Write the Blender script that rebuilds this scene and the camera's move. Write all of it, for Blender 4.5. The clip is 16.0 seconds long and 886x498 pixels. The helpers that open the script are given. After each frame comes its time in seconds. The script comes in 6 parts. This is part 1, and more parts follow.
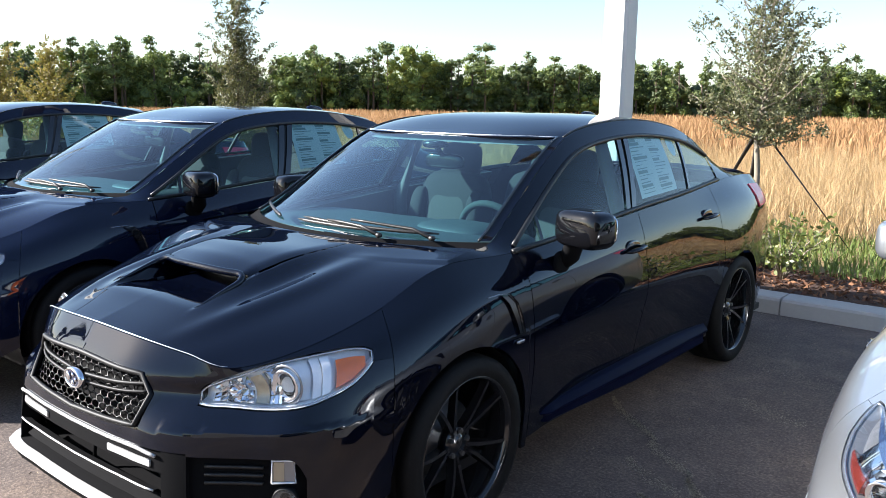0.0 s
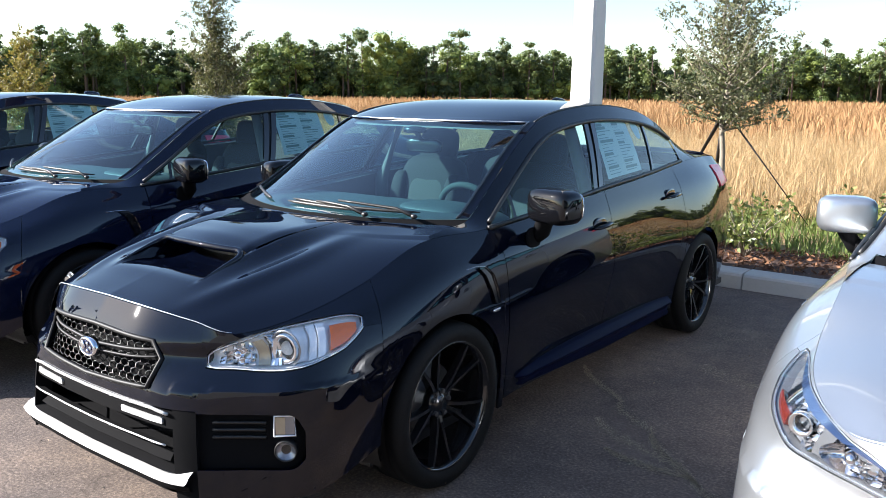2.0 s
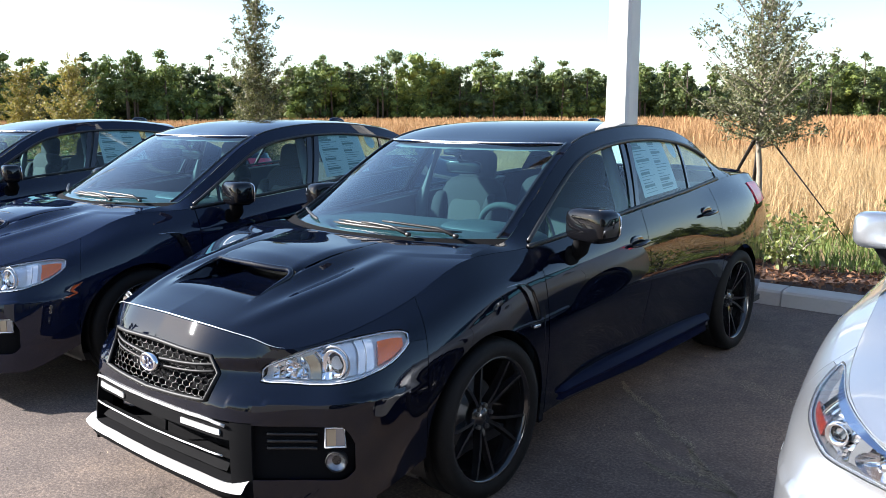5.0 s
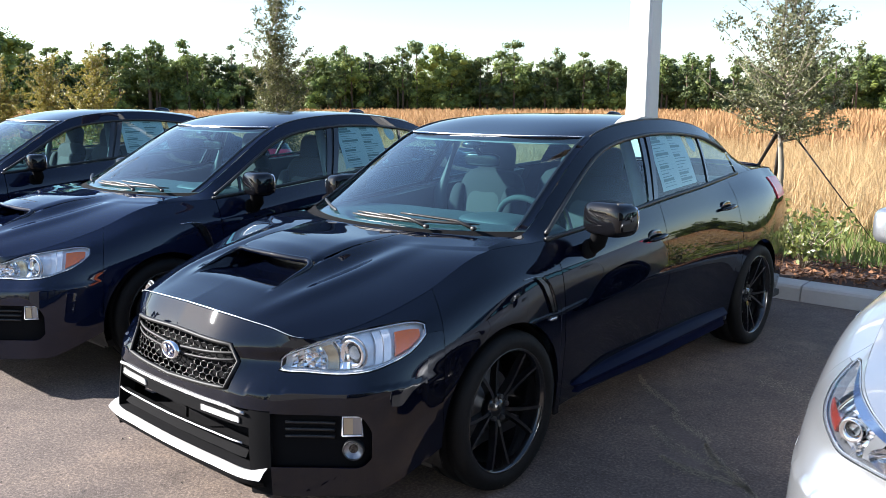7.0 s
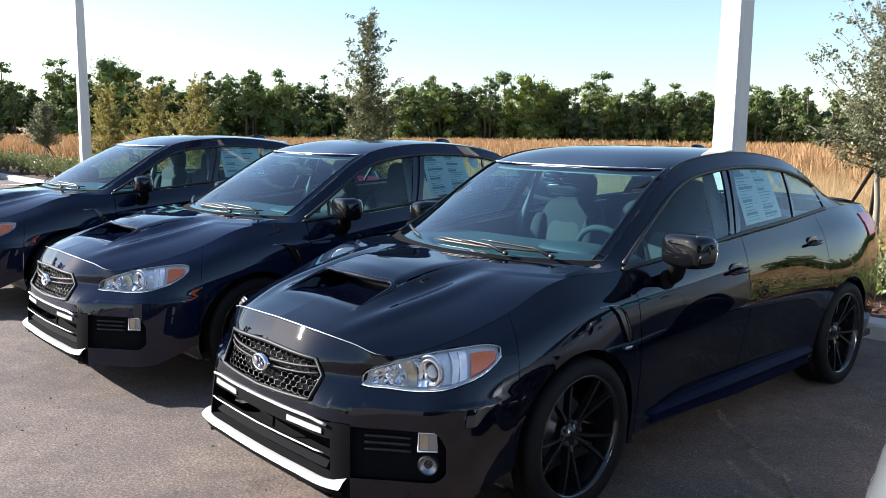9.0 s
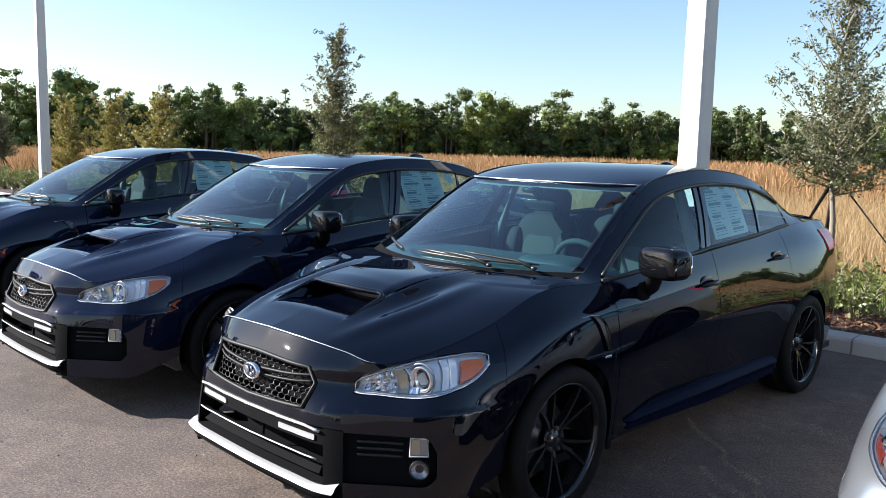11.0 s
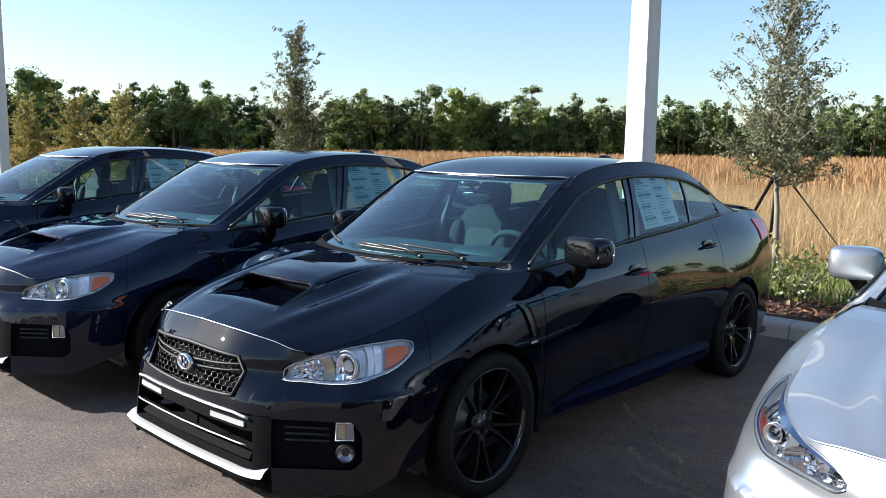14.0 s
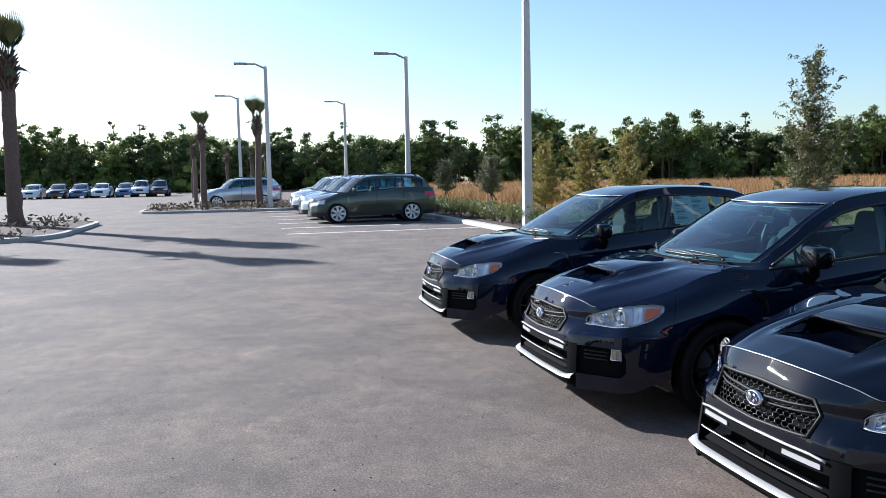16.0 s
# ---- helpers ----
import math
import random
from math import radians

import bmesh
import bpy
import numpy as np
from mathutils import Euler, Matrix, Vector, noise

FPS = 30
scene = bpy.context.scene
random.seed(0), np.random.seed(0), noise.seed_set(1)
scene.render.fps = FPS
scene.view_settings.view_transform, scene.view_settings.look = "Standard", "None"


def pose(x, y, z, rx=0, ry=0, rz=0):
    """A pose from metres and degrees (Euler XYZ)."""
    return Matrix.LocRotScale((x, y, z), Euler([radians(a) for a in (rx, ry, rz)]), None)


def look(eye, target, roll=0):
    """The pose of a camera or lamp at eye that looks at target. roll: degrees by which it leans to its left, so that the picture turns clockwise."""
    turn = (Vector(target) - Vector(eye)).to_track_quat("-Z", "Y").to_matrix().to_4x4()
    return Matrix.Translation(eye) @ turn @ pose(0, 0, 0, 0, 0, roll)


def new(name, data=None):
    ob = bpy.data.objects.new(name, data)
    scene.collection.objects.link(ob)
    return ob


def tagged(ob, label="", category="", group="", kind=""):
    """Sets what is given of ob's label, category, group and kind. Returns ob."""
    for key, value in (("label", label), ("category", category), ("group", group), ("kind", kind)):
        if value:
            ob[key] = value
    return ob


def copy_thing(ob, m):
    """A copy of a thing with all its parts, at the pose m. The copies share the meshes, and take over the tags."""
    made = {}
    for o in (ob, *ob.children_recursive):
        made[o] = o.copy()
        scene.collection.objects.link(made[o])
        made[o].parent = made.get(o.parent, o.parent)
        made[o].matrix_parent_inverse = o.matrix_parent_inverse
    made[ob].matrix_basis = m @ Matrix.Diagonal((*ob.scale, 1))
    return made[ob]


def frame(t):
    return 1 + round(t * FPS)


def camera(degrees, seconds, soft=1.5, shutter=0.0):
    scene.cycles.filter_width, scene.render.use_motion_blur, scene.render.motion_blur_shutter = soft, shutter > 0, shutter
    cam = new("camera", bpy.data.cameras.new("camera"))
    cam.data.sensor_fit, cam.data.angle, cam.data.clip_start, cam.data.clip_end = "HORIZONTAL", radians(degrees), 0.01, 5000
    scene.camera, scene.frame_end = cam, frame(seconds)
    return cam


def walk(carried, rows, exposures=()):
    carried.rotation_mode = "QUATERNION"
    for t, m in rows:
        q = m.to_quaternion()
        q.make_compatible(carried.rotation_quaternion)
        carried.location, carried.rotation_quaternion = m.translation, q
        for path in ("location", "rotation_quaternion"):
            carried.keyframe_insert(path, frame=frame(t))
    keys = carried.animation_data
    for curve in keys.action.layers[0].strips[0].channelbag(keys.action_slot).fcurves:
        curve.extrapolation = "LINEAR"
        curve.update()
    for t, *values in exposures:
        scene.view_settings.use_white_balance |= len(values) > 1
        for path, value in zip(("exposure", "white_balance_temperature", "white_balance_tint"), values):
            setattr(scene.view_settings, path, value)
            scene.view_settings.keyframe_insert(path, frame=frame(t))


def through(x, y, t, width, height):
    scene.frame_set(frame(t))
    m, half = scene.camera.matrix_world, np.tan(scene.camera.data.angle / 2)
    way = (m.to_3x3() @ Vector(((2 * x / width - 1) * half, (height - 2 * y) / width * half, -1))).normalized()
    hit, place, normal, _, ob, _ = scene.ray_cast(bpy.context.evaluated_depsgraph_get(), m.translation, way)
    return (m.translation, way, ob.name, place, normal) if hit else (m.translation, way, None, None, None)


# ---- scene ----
cam = camera(57.7, 16.0, soft=0.8)
PATH = [
    (0, (2.457, -2.107, 1.499), (1.219, -0.576, 1.148), 1.04),
    (0.5, (2.477, -2.129, 1.500), (1.218, -0.610, 1.168), 0.91),
    (1, (2.502, -2.221, 1.515), (1.273, -0.678, 1.182), 0.56),
    (1.5, (2.532, -2.310, 1.501), (1.336, -0.746, 1.148), -0.24),
    (2, (2.610, -2.325, 1.505), (1.421, -0.763, 1.123), 0.63),
    (2.5, (2.675, -2.329, 1.500), (1.410, -0.826, 1.128), 2.34),
    (3, (2.660, -2.397, 1.519), (1.430, -0.861, 1.160), 1.67),
    (5.5, (2.655, -2.434, 1.527), (1.383, -0.928, 1.193), -0.59),
    (6, (2.655, -2.443, 1.533), (1.372, -0.948, 1.192), -0.54),
    (6.5, (2.669, -2.448, 1.537), (1.379, -0.961, 1.187), -0.29),
    (7, (2.673, -2.443, 1.531), (1.378, -0.961, 1.174), 0.09),
    (7.5, (2.705, -2.438, 1.524), (1.399, -0.964, 1.169), 0.96),
    (8, (2.759, -2.435, 1.521), (1.424, -0.985, 1.182), 1.36),
    (8.5, (2.783, -2.429, 1.514), (1.361, -1.068, 1.160), 1.23),
    (9, (2.765, -2.516, 1.537), (1.314, -1.170, 1.249), 0.78),
    (9.5, (2.731, -2.630, 1.538), (1.299, -1.256, 1.289), -0.14),
    (9.7, (2.716, -2.643, 1.527), (1.305, -1.247, 1.286), 0.45),
    (12, (2.865, -2.672, 1.536), (1.480, -1.251, 1.286), 1.54),
    (12.5, (2.930, -2.634, 1.530), (1.532, -1.225, 1.283), 1.13),
    (13, (2.958, -2.626, 1.529), (1.591, -1.193, 1.252), 0.99),
    (13.5, (2.981, -2.630, 1.535), (1.631, -1.178, 1.267), 1.19),
    (14, (2.982, -2.620, 1.528), (1.645, -1.155, 1.273), 0.89),
    (14.5, (2.987, -2.615, 1.533), (1.661, -1.139, 1.285), 0.94),
    (15, (2.997, -2.672, 1.531), (1.521, -1.349, 1.265), 0.90),
    (15.5, (2.982, -2.776, 1.546), (1.359, -1.633, 1.307), 1.45),
    (16, (3.018, -3.083, 1.619), (1.086, -2.600, 1.436), -1.09),
]
walk(cam, [(t, look(eye, to, roll)) for t, eye, to, roll in PATH],
     [(0.0, 1.84, 6250, 10.0), (8.0, 1.88, 6250, 10.0), (9.0, 1.62, 6200, 10.0), (9.6, 1.46, 6200, 10.0), (12.0, 1.40, 6150, 9.5), (14.5, 1.34, 6050, 8.0), (15.5, 1.28, 5980, 8.5), (16.0, 1.10, 5700, 8.0)])

# world and sun
world = bpy.data.worlds.new("sky")
scene.world = world
world.use_nodes = True
nt = world.node_tree
sky = nt.nodes.new("ShaderNodeTexSky")
sky.sky_type = "NISHITA"
sky.sun_disc = False
sky.dust_density, sky.ozone_density = 0.7, 1.9
SUN_YAW, SUN_EL = 126, 26
sky.sun_elevation = radians(SUN_EL)
sky.sun_rotation = radians(-SUN_YAW)
bg = nt.nodes["Background"]
bg.inputs[1].default_value = 0.080
nt.links.new(sky.outputs[0], bg.inputs[0])
sun = new("sun", bpy.data.lights.new("sun", "SUN"))
sun.data.energy, sun.data.angle, sun.data.color = 5.0, radians(0.55), (1, 0.94, 0.87)
sun.matrix_world = look(Vector((-math.sin(radians(SUN_YAW)), math.cos(radians(SUN_YAW)), math.tan(radians(SUN_EL)))) * 50, (0, 0, 0))

# ---- build ----
# ---- materials ----
def material(name, color=(0.5, 0.5, 0.5), rough=0.5, metal=0.0, coat=0.0, grain=0.0, scale=20.0, bump=0.0, second=None, big=0.0, emit=0.0):
    """A node material: base colour varied at two scales by noise, with an optional fine bump."""
    m = bpy.data.materials.new(name)
    m.use_nodes = True
    t = m.node_tree
    p = t.nodes["Principled BSDF"]
    p.inputs["Base Color"].default_value = (*color, 1)
    p.inputs["Roughness"].default_value = rough
    p.inputs["Metallic"].default_value = metal
    p.inputs["Coat Weight"].default_value = coat
    p.inputs["Coat Roughness"].default_value = 0.02
    if emit:
        p.inputs["Emission Color"].default_value = (*color, 1)
        p.inputs["Emission Strength"].default_value = emit
    if grain or big or bump:
        co = t.nodes.new("ShaderNodeTexCoord")
        fine = t.nodes.new("ShaderNodeTexNoise")
        fine.inputs["Scale"].default_value, fine.inputs["Detail"].default_value = scale, 6
        t.links.new(co.outputs["Object"], fine.inputs["Vector"])
        if grain or big:
            wide = t.nodes.new("ShaderNodeTexNoise")
            wide.inputs["Scale"].default_value, wide.inputs["Detail"].default_value = scale * 0.07, 4
            t.links.new(co.outputs["Object"], wide.inputs["Vector"])
            a, b = (second or tuple(c * 0.5 for c in color)), color
            mix = t.nodes.new("ShaderNodeMix")
            mix.data_type = "RGBA"
            mix.inputs[6].default_value, mix.inputs[7].default_value = (*b, 1), (*a, 1)
            f1 = t.nodes.new("ShaderNodeMath")
            f1.operation = "MULTIPLY_ADD"
            t.links.new(fine.outputs["Fac"], f1.inputs[0])
            f1.inputs[1].default_value, f1.inputs[2].default_value = grain * 2, 0.5 - grain - big
            f2 = t.nodes.new("ShaderNodeMath")
            f2.operation, f2.use_clamp = "MULTIPLY_ADD", True
            t.links.new(wide.outputs["Fac"], f2.inputs[0])
            f2.inputs[1].default_value = big * 2
            t.links.new(f1.outputs[0], f2.inputs[2])
            t.links.new(f2.outputs[0], mix.inputs[0])
            t.links.new(mix.outputs[2], p.inputs["Base Color"])
        if bump:
            b = t.nodes.new("ShaderNodeBump")
            b.inputs["Strength"].default_value, b.inputs["Distance"].default_value = bump, 0.01
            t.links.new(fine.outputs["Fac"], b.inputs["Height"])
            t.links.new(b.outputs[0], p.inputs["Normal"])
    return m


def leaf_material(name, a, b, rough=0.55, through=0.25):
    """Leaves or blades: the colour varies from piece to piece, and some light passes through."""
    m = bpy.data.materials.new(name)
    m.use_nodes = True
    t = m.node_tree
    p = t.nodes["Principled BSDF"]
    p.inputs["Roughness"].default_value = rough
    g = t.nodes.new("ShaderNodeNewGeometry")
    mix = t.nodes.new("ShaderNodeMix")
    mix.data_type = "RGBA"
    mix.inputs[6].default_value, mix.inputs[7].default_value = (*a, 1), (*b, 1)
    t.links.new(g.outputs["Random Per Island"], mix.inputs[0])
    t.links.new(mix.outputs[2], p.inputs["Base Color"])
    if through:
        tr = t.nodes.new("ShaderNodeBsdfTranslucent")
        t.links.new(mix.outputs[2], tr.inputs["Color"])
        ms = t.nodes.new("ShaderNodeMixShader")
        ms.inputs[0].default_value = through
        t.links.new(p.outputs[0], ms.inputs[1])
        t.links.new(tr.outputs[0], ms.inputs[2])
        t.links.new(ms.outputs[0], t.nodes["Material Output"].inputs[0])
    return m


def glass_material(name, tint, head_on=0.07, power=4.5):
    """Thin glass: clear straight on, mirror-like at a slant, the same from both sides."""
    m = bpy.data.materials.new(name)
    m.use_nodes = True
    t = m.node_tree
    t.nodes.remove(t.nodes["Principled BSDF"])
    tr = t.nodes.new("ShaderNodeBsdfTransparent")
    tr.inputs[0].default_value = (*tint, 1)
    gl = t.nodes.new("ShaderNodeBsdfGlossy")
    gl.inputs["Roughness"].default_value = 0.0
    lw = t.nodes.new("ShaderNodeLayerWeight")
    lw.inputs[0].default_value = 0.5
    pw = t.nodes.new("ShaderNodeMath")
    pw.operation = "POWER"
    pw.inputs[1].default_value = power
    t.links.new(lw.outputs["Facing"], pw.inputs[0])
    ma = t.nodes.new("ShaderNodeMath")
    ma.operation = "MULTIPLY_ADD"
    ma.inputs[1].default_value, ma.inputs[2].default_value = 1 - head_on, head_on
    t.links.new(pw.outputs[0], ma.inputs[0])
    ms = t.nodes.new("ShaderNodeMixShader")
    t.links.new(ma.outputs[0], ms.inputs[0])
    t.links.new(tr.outputs[0], ms.inputs[1])
    t.links.new(gl.outputs[0], ms.inputs[2])
    t.links.new(ms.outputs[0], t.nodes["Material Output"].inputs[0])
    return m


def paint_material(name, color, metal=0.0, rough=0.3, flake=0.0, solid=False):
    """Car paint: a flaked base under a clear gloss; solid black has a dull dark base."""
    m = material(name, color, 0.5 if solid else rough, metal, 1.0)
    t = m.node_tree
    p = t.nodes["Principled BSDF"]
    if solid:
        p.inputs["Specular IOR Level"].default_value = 0.0
    p.inputs["Coat IOR"].default_value = 1.48 if solid else 1.5
    co = t.nodes.new("ShaderNodeTexCoord")
    n = t.nodes.new("ShaderNodeTexNoise")
    n.inputs["Scale"].default_value, n.inputs["Detail"].default_value = 2.5, 5
    t.links.new(co.outputs["Object"], n.inputs["Vector"])
    r = t.nodes.new("ShaderNodeMapRange")
    r.inputs["To Min"].default_value, r.inputs["To Max"].default_value = 0.0, 0.03
    t.links.new(n.outputs["Fac"], r.inputs["Value"])
    t.links.new(r.outputs[0], p.inputs["Coat Roughness"])
    if flake:
        v = t.nodes.new("ShaderNodeTexVoronoi")
        v.inputs["Scale"].default_value = 900
        t.links.new(co.outputs["Object"], v.inputs["Vector"])
        mix = t.nodes.new("ShaderNodeMix")
        mix.data_type = "RGBA"
        mix.inputs[6].default_value = (*color, 1)
        mix.inputs[7].default_value = (*[min(1, c * (1 + flake)) for c in color], 1)
        t.links.new(v.outputs["Distance"], mix.inputs[0])
        t.links.new(mix.outputs[2], p.inputs["Base Color"])
    return m


BLACK_PAINT = paint_material("black_paint", (0.0013, 0.0022, 0.0070), solid=True)
NAVY_PAINT = paint_material("blue_black_paint", (0.0028, 0.0054, 0.0195), solid=True)
SILVER_PAINT = paint_material("silver_paint", (0.46, 0.48, 0.51), 0.85, 0.30, 0.3)
WHITE_PAINT = paint_material("white_paint", (0.75, 0.75, 0.74), 0.0, 0.3)
GREEN_PAINT = paint_material("green_paint", (0.045, 0.055, 0.036), 0.45, 0.35, 0.3)
BLUE_PAINT = paint_material("blue_paint", (0.03, 0.07, 0.16), 0.4, 0.35, 0.3)
MAROON_PAINT = paint_material("maroon_paint", (0.03, 0.012, 0.012), 0.3, 0.35, 0.3)
PLASTIC = material("black_plastic", (0.012, 0.012, 0.013), 0.5, grain=0.2, scale=60, bump=0.08)
MESH_BLACK = material("mesh_black", (0.006, 0.006, 0.007), 0.34)
GRILLE_BLACK = material("grille_black", (0.006, 0.006, 0.007), 0.55)
for m in (MESH_BLACK, GRILLE_BLACK):
    m.node_tree.nodes["Principled BSDF"].inputs["Specular IOR Level"].default_value = 0.3
# Pale metal for edges where a sun glint is put in as colour.
GLINT_EDGE = material("glint_edge", (0.75, 0.75, 0.76), 0.4, 0.8)
LAMP_CHROME = material("lamp_chrome", (0.62, 0.63, 0.65), 0.18, 0.9)
GLOSS_BLACK = material("gloss_black", (0.006, 0.006, 0.007), 0.12, coat=0.5)
MIRROR_BLACK = paint_material("mirror_black", (0.004, 0.004, 0.005), solid=True)
WIPER = material("wiper_black", (0.018, 0.016, 0.015), 0.42)
COWL = material("cowl_plastic", (0.006, 0.006, 0.007), 0.85, grain=0.2, scale=60)
COWL.node_tree.nodes["Principled BSDF"].inputs["Specular IOR Level"].default_value = 0.08
SEAL = material("rubber_seal", (0.01, 0.01, 0.01), 0.45)
RUBBER = material("tyre_rubber", (0.005, 0.005, 0.005), 0.75, grain=0.3, scale=30, bump=0.25)
RUBBER.node_tree.nodes["Principled BSDF"].inputs["Specular IOR Level"].default_value = 0.25
RIM_BLACK = material("black_alloy", (0.010, 0.010, 0.011), 0.10, 0.0, coat=0.8)
RIM_SILVER = material("silver_alloy", (0.68, 0.69, 0.70), 0.35, 0.35)
RIM_GREY = material("dark_grey_alloy", (0.10, 0.10, 0.105), 0.35, 0.6)
CHROME = material("chrome", (0.82, 0.82, 0.84), 0.06, 1.0)
SATIN = material("satin_silver", (0.62, 0.62, 0.62), 0.35, 0.25, grain=0.08, scale=80)
STEEL = material("brake_steel", (0.10, 0.10, 0.10), 0.45, 0.7)
AMBER = material("amber_lens", (0.95, 0.20, 0.02), 0.15, coat=1.0, grain=0.2, scale=90)
SKIRT = material("satin_black_skirt", (0.003, 0.005, 0.021), 0.4)
SKIRT.node_tree.nodes["Principled BSDF"].inputs["Specular IOR Level"].default_value = 0.03
RED_AMBER = material("red_reflector", (0.13, 0.020, 0.014), 0.2, coat=1.0, grain=0.3, scale=90)
RED_LENS = material("red_lens", (0.62, 0.03, 0.07), 0.25, coat=0.2)
LAMP_INNER = material("lamp_bezel", (0.90, 0.91, 0.92), 0.22, 0.2, coat=0.3)
LAMP_BEIGE = material("lamp_beige", (0.42, 0.36, 0.26), 0.25, 0.5)
LAMP_DARK = material("lamp_housing", (0.30, 0.31, 0.33), 0.2, 0.7)
# Dark blue that paints the sky mirrored in the silver car's lamp glass.
LAMP_SKY = material("lamp_sky_reflection", (0.035, 0.06, 0.13), 0.12, 0.3, coat=1.0)
GLASS = glass_material("car_glass", (0.50, 0.82, 0.86), 0.165, 3.8)
SIDE_GLASS = glass_material("side_glass", (0.60, 0.80, 0.82), 0.055)
LENS = glass_material("clear_lens", (0.97, 0.98, 0.99), 0.05)
CLOTH = material("dark_cloth", (0.022, 0.023, 0.026), 0.85, grain=0.3, scale=150, bump=0.15)
CLOTH_LIGHT = material("grey_cloth", (0.065, 0.07, 0.068), 0.85, grain=0.25, scale=150, bump=0.15)
DASH = material("dash_plastic", (0.085, 0.09, 0.092), 0.55, grain=0.2, scale=120, bump=0.15)
LINER = material("headliner", (0.42, 0.42, 0.40), 0.9, grain=0.1, scale=100)
TRIM_GREY = material("grey_trim", (0.20, 0.205, 0.20), 0.8, grain=0.1, scale=80)
PAPER = material("paper", (0.78, 0.80, 0.77), 0.7, grain=0.05, scale=40)
INK = material("ink", (0.20, 0.24, 0.22), 0.8)
BLUE_ENAMEL = material("blue_enamel", (0.03, 0.04, 0.10), 0.12, 0.5, coat=1.0)


# ---- building kit ----
def mesh_from(verts, faces, smooth=True):
    me = bpy.data.meshes.new("mesh")
    me.from_pydata([tuple(v) for v in verts], [], [tuple(f) for f in faces])
    if smooth:
        me.polygons.foreach_set("use_smooth", [True] * len(me.polygons))
    me.update()
    return me


def part(name, me, mat, parent=None, label=""):
    """Links a mesh, or a bmesh, as one object under a thing or a part."""
    if isinstance(me, bmesh.types.BMesh):
        bm, me = me, bpy.data.meshes.new(name)
        bm.to_mesh(me)
        bm.free()
    me.name = name
    if mat is not None and not me.materials:
        me.materials.append(mat)
    ob = new(name, me)
    ob.parent = parent
    if label:
        tagged(ob, label)
    return ob


def thing(name, label, category, group="", kind="", at=None):
    ob = new(name)
    ob.empty_display_size = 0.2
    if at is not None:
        ob.matrix_basis = at
    return tagged(ob, label, category, group, kind)


def spline(knots, t):
    """Catmull-Rom through rows of knots, at the parameters t."""
    k = np.asarray(knots, float)
    t = np.clip(np.asarray(t, float), 0, len(k) - 1)
    i = np.minimum(t.astype(int), len(k) - 2)
    f = (t - i).reshape(t.shape + (1,) * (k.ndim - 1))
    pad = np.concatenate([[2 * k[0] - k[1]], k, [2 * k[-1] - k[-2]]])
    a, b, c, d = pad[i], pad[i + 1], pad[i + 2], pad[i + 3]
    return 0.5 * (2 * b + (c - a) * f + (2 * a - 5 * b + 4 * c - d) * f**2 + (3 * b - a - 3 * c + d) * f**3)


def curve_at(points, axis, values):
    """Where a smooth curve through points has the given values on one axis."""
    ts = np.linspace(0, len(points) - 1, 40 * len(points))
    p = spline(points, ts)
    return np.stack([np.interp(values, p[:, axis], p[:, n]) for n in range(p.shape[1])], -1)


def sheet(grid, depth=0.0, flip=False):
    """A smooth sheet through a grid of points, with its rim turned in by depth."""
    g = np.asarray(grid, float)
    n, m = g.shape[:2]
    verts = list(map(tuple, g.reshape(-1, 3)))
    faces = []
    for i in range(n - 1):
        for j in range(m - 1):
            f = [i * m + j, (i + 1) * m + j, (i + 1) * m + j + 1, i * m + j + 1]
            faces.append(f[::-1] if flip else f)
    if depth:
        du, dv = np.gradient(g, axis=0), np.gradient(g, axis=1)
        nor = np.cross(du, dv)
        nor /= np.maximum(np.linalg.norm(nor, axis=-1, keepdims=True), 1e-9)
        if flip:
            nor = -nor
        rim = [(i, 0) for i in range(n)] + [(n - 1, j) for j in range(1, m)] + [(i, m - 1) for i in range(n - 2, -1, -1)] + [(0, j) for j in range(m - 2, 0, -1)]
        k = len(verts)
        for i, j in rim:
            verts.append(tuple(g[i, j]))
            verts.append(tuple(g[i, j] - nor[i, j] * depth))
        r = len(rim)
        for q in range(r):
            a, b = k + 2 * q, k + 2 * ((q + 1) % r)
            faces.append([a, a + 1, b + 1, b] if flip else [b, b + 1, a + 1, a])
    return verts, faces


def joined(pieces):
    verts, faces = [], []
    for v, f in pieces:
        k = len(verts)
        verts += list(v)
        faces += [[q + k for q in one] for one in f]
    return verts, faces


def mirrored(piece):
    v, f = piece
    return [(-x, y, z) for x, y, z in v], [one[::-1] for one in f]


def lathe(profile, n=32, axis="x"):
    """Turns rows of (along, radius) round an axis."""
    verts, faces = [], []
    for a, r in profile:
        for k in range(n):
            c, s = math.cos(2 * math.pi * k / n), math.sin(2 * math.pi * k / n)
            verts.append({"x": (a, r * c, r * s), "y": (r * c, a, r * s), "z": (r * c, r * s, a)}[axis])
    for i in range(len(profile) - 1):
        for k in range(n):
            q = (k + 1) % n
            faces.append([i * n + k, i * n + q, (i + 1) * n + q, (i + 1) * n + k])
    return verts, faces


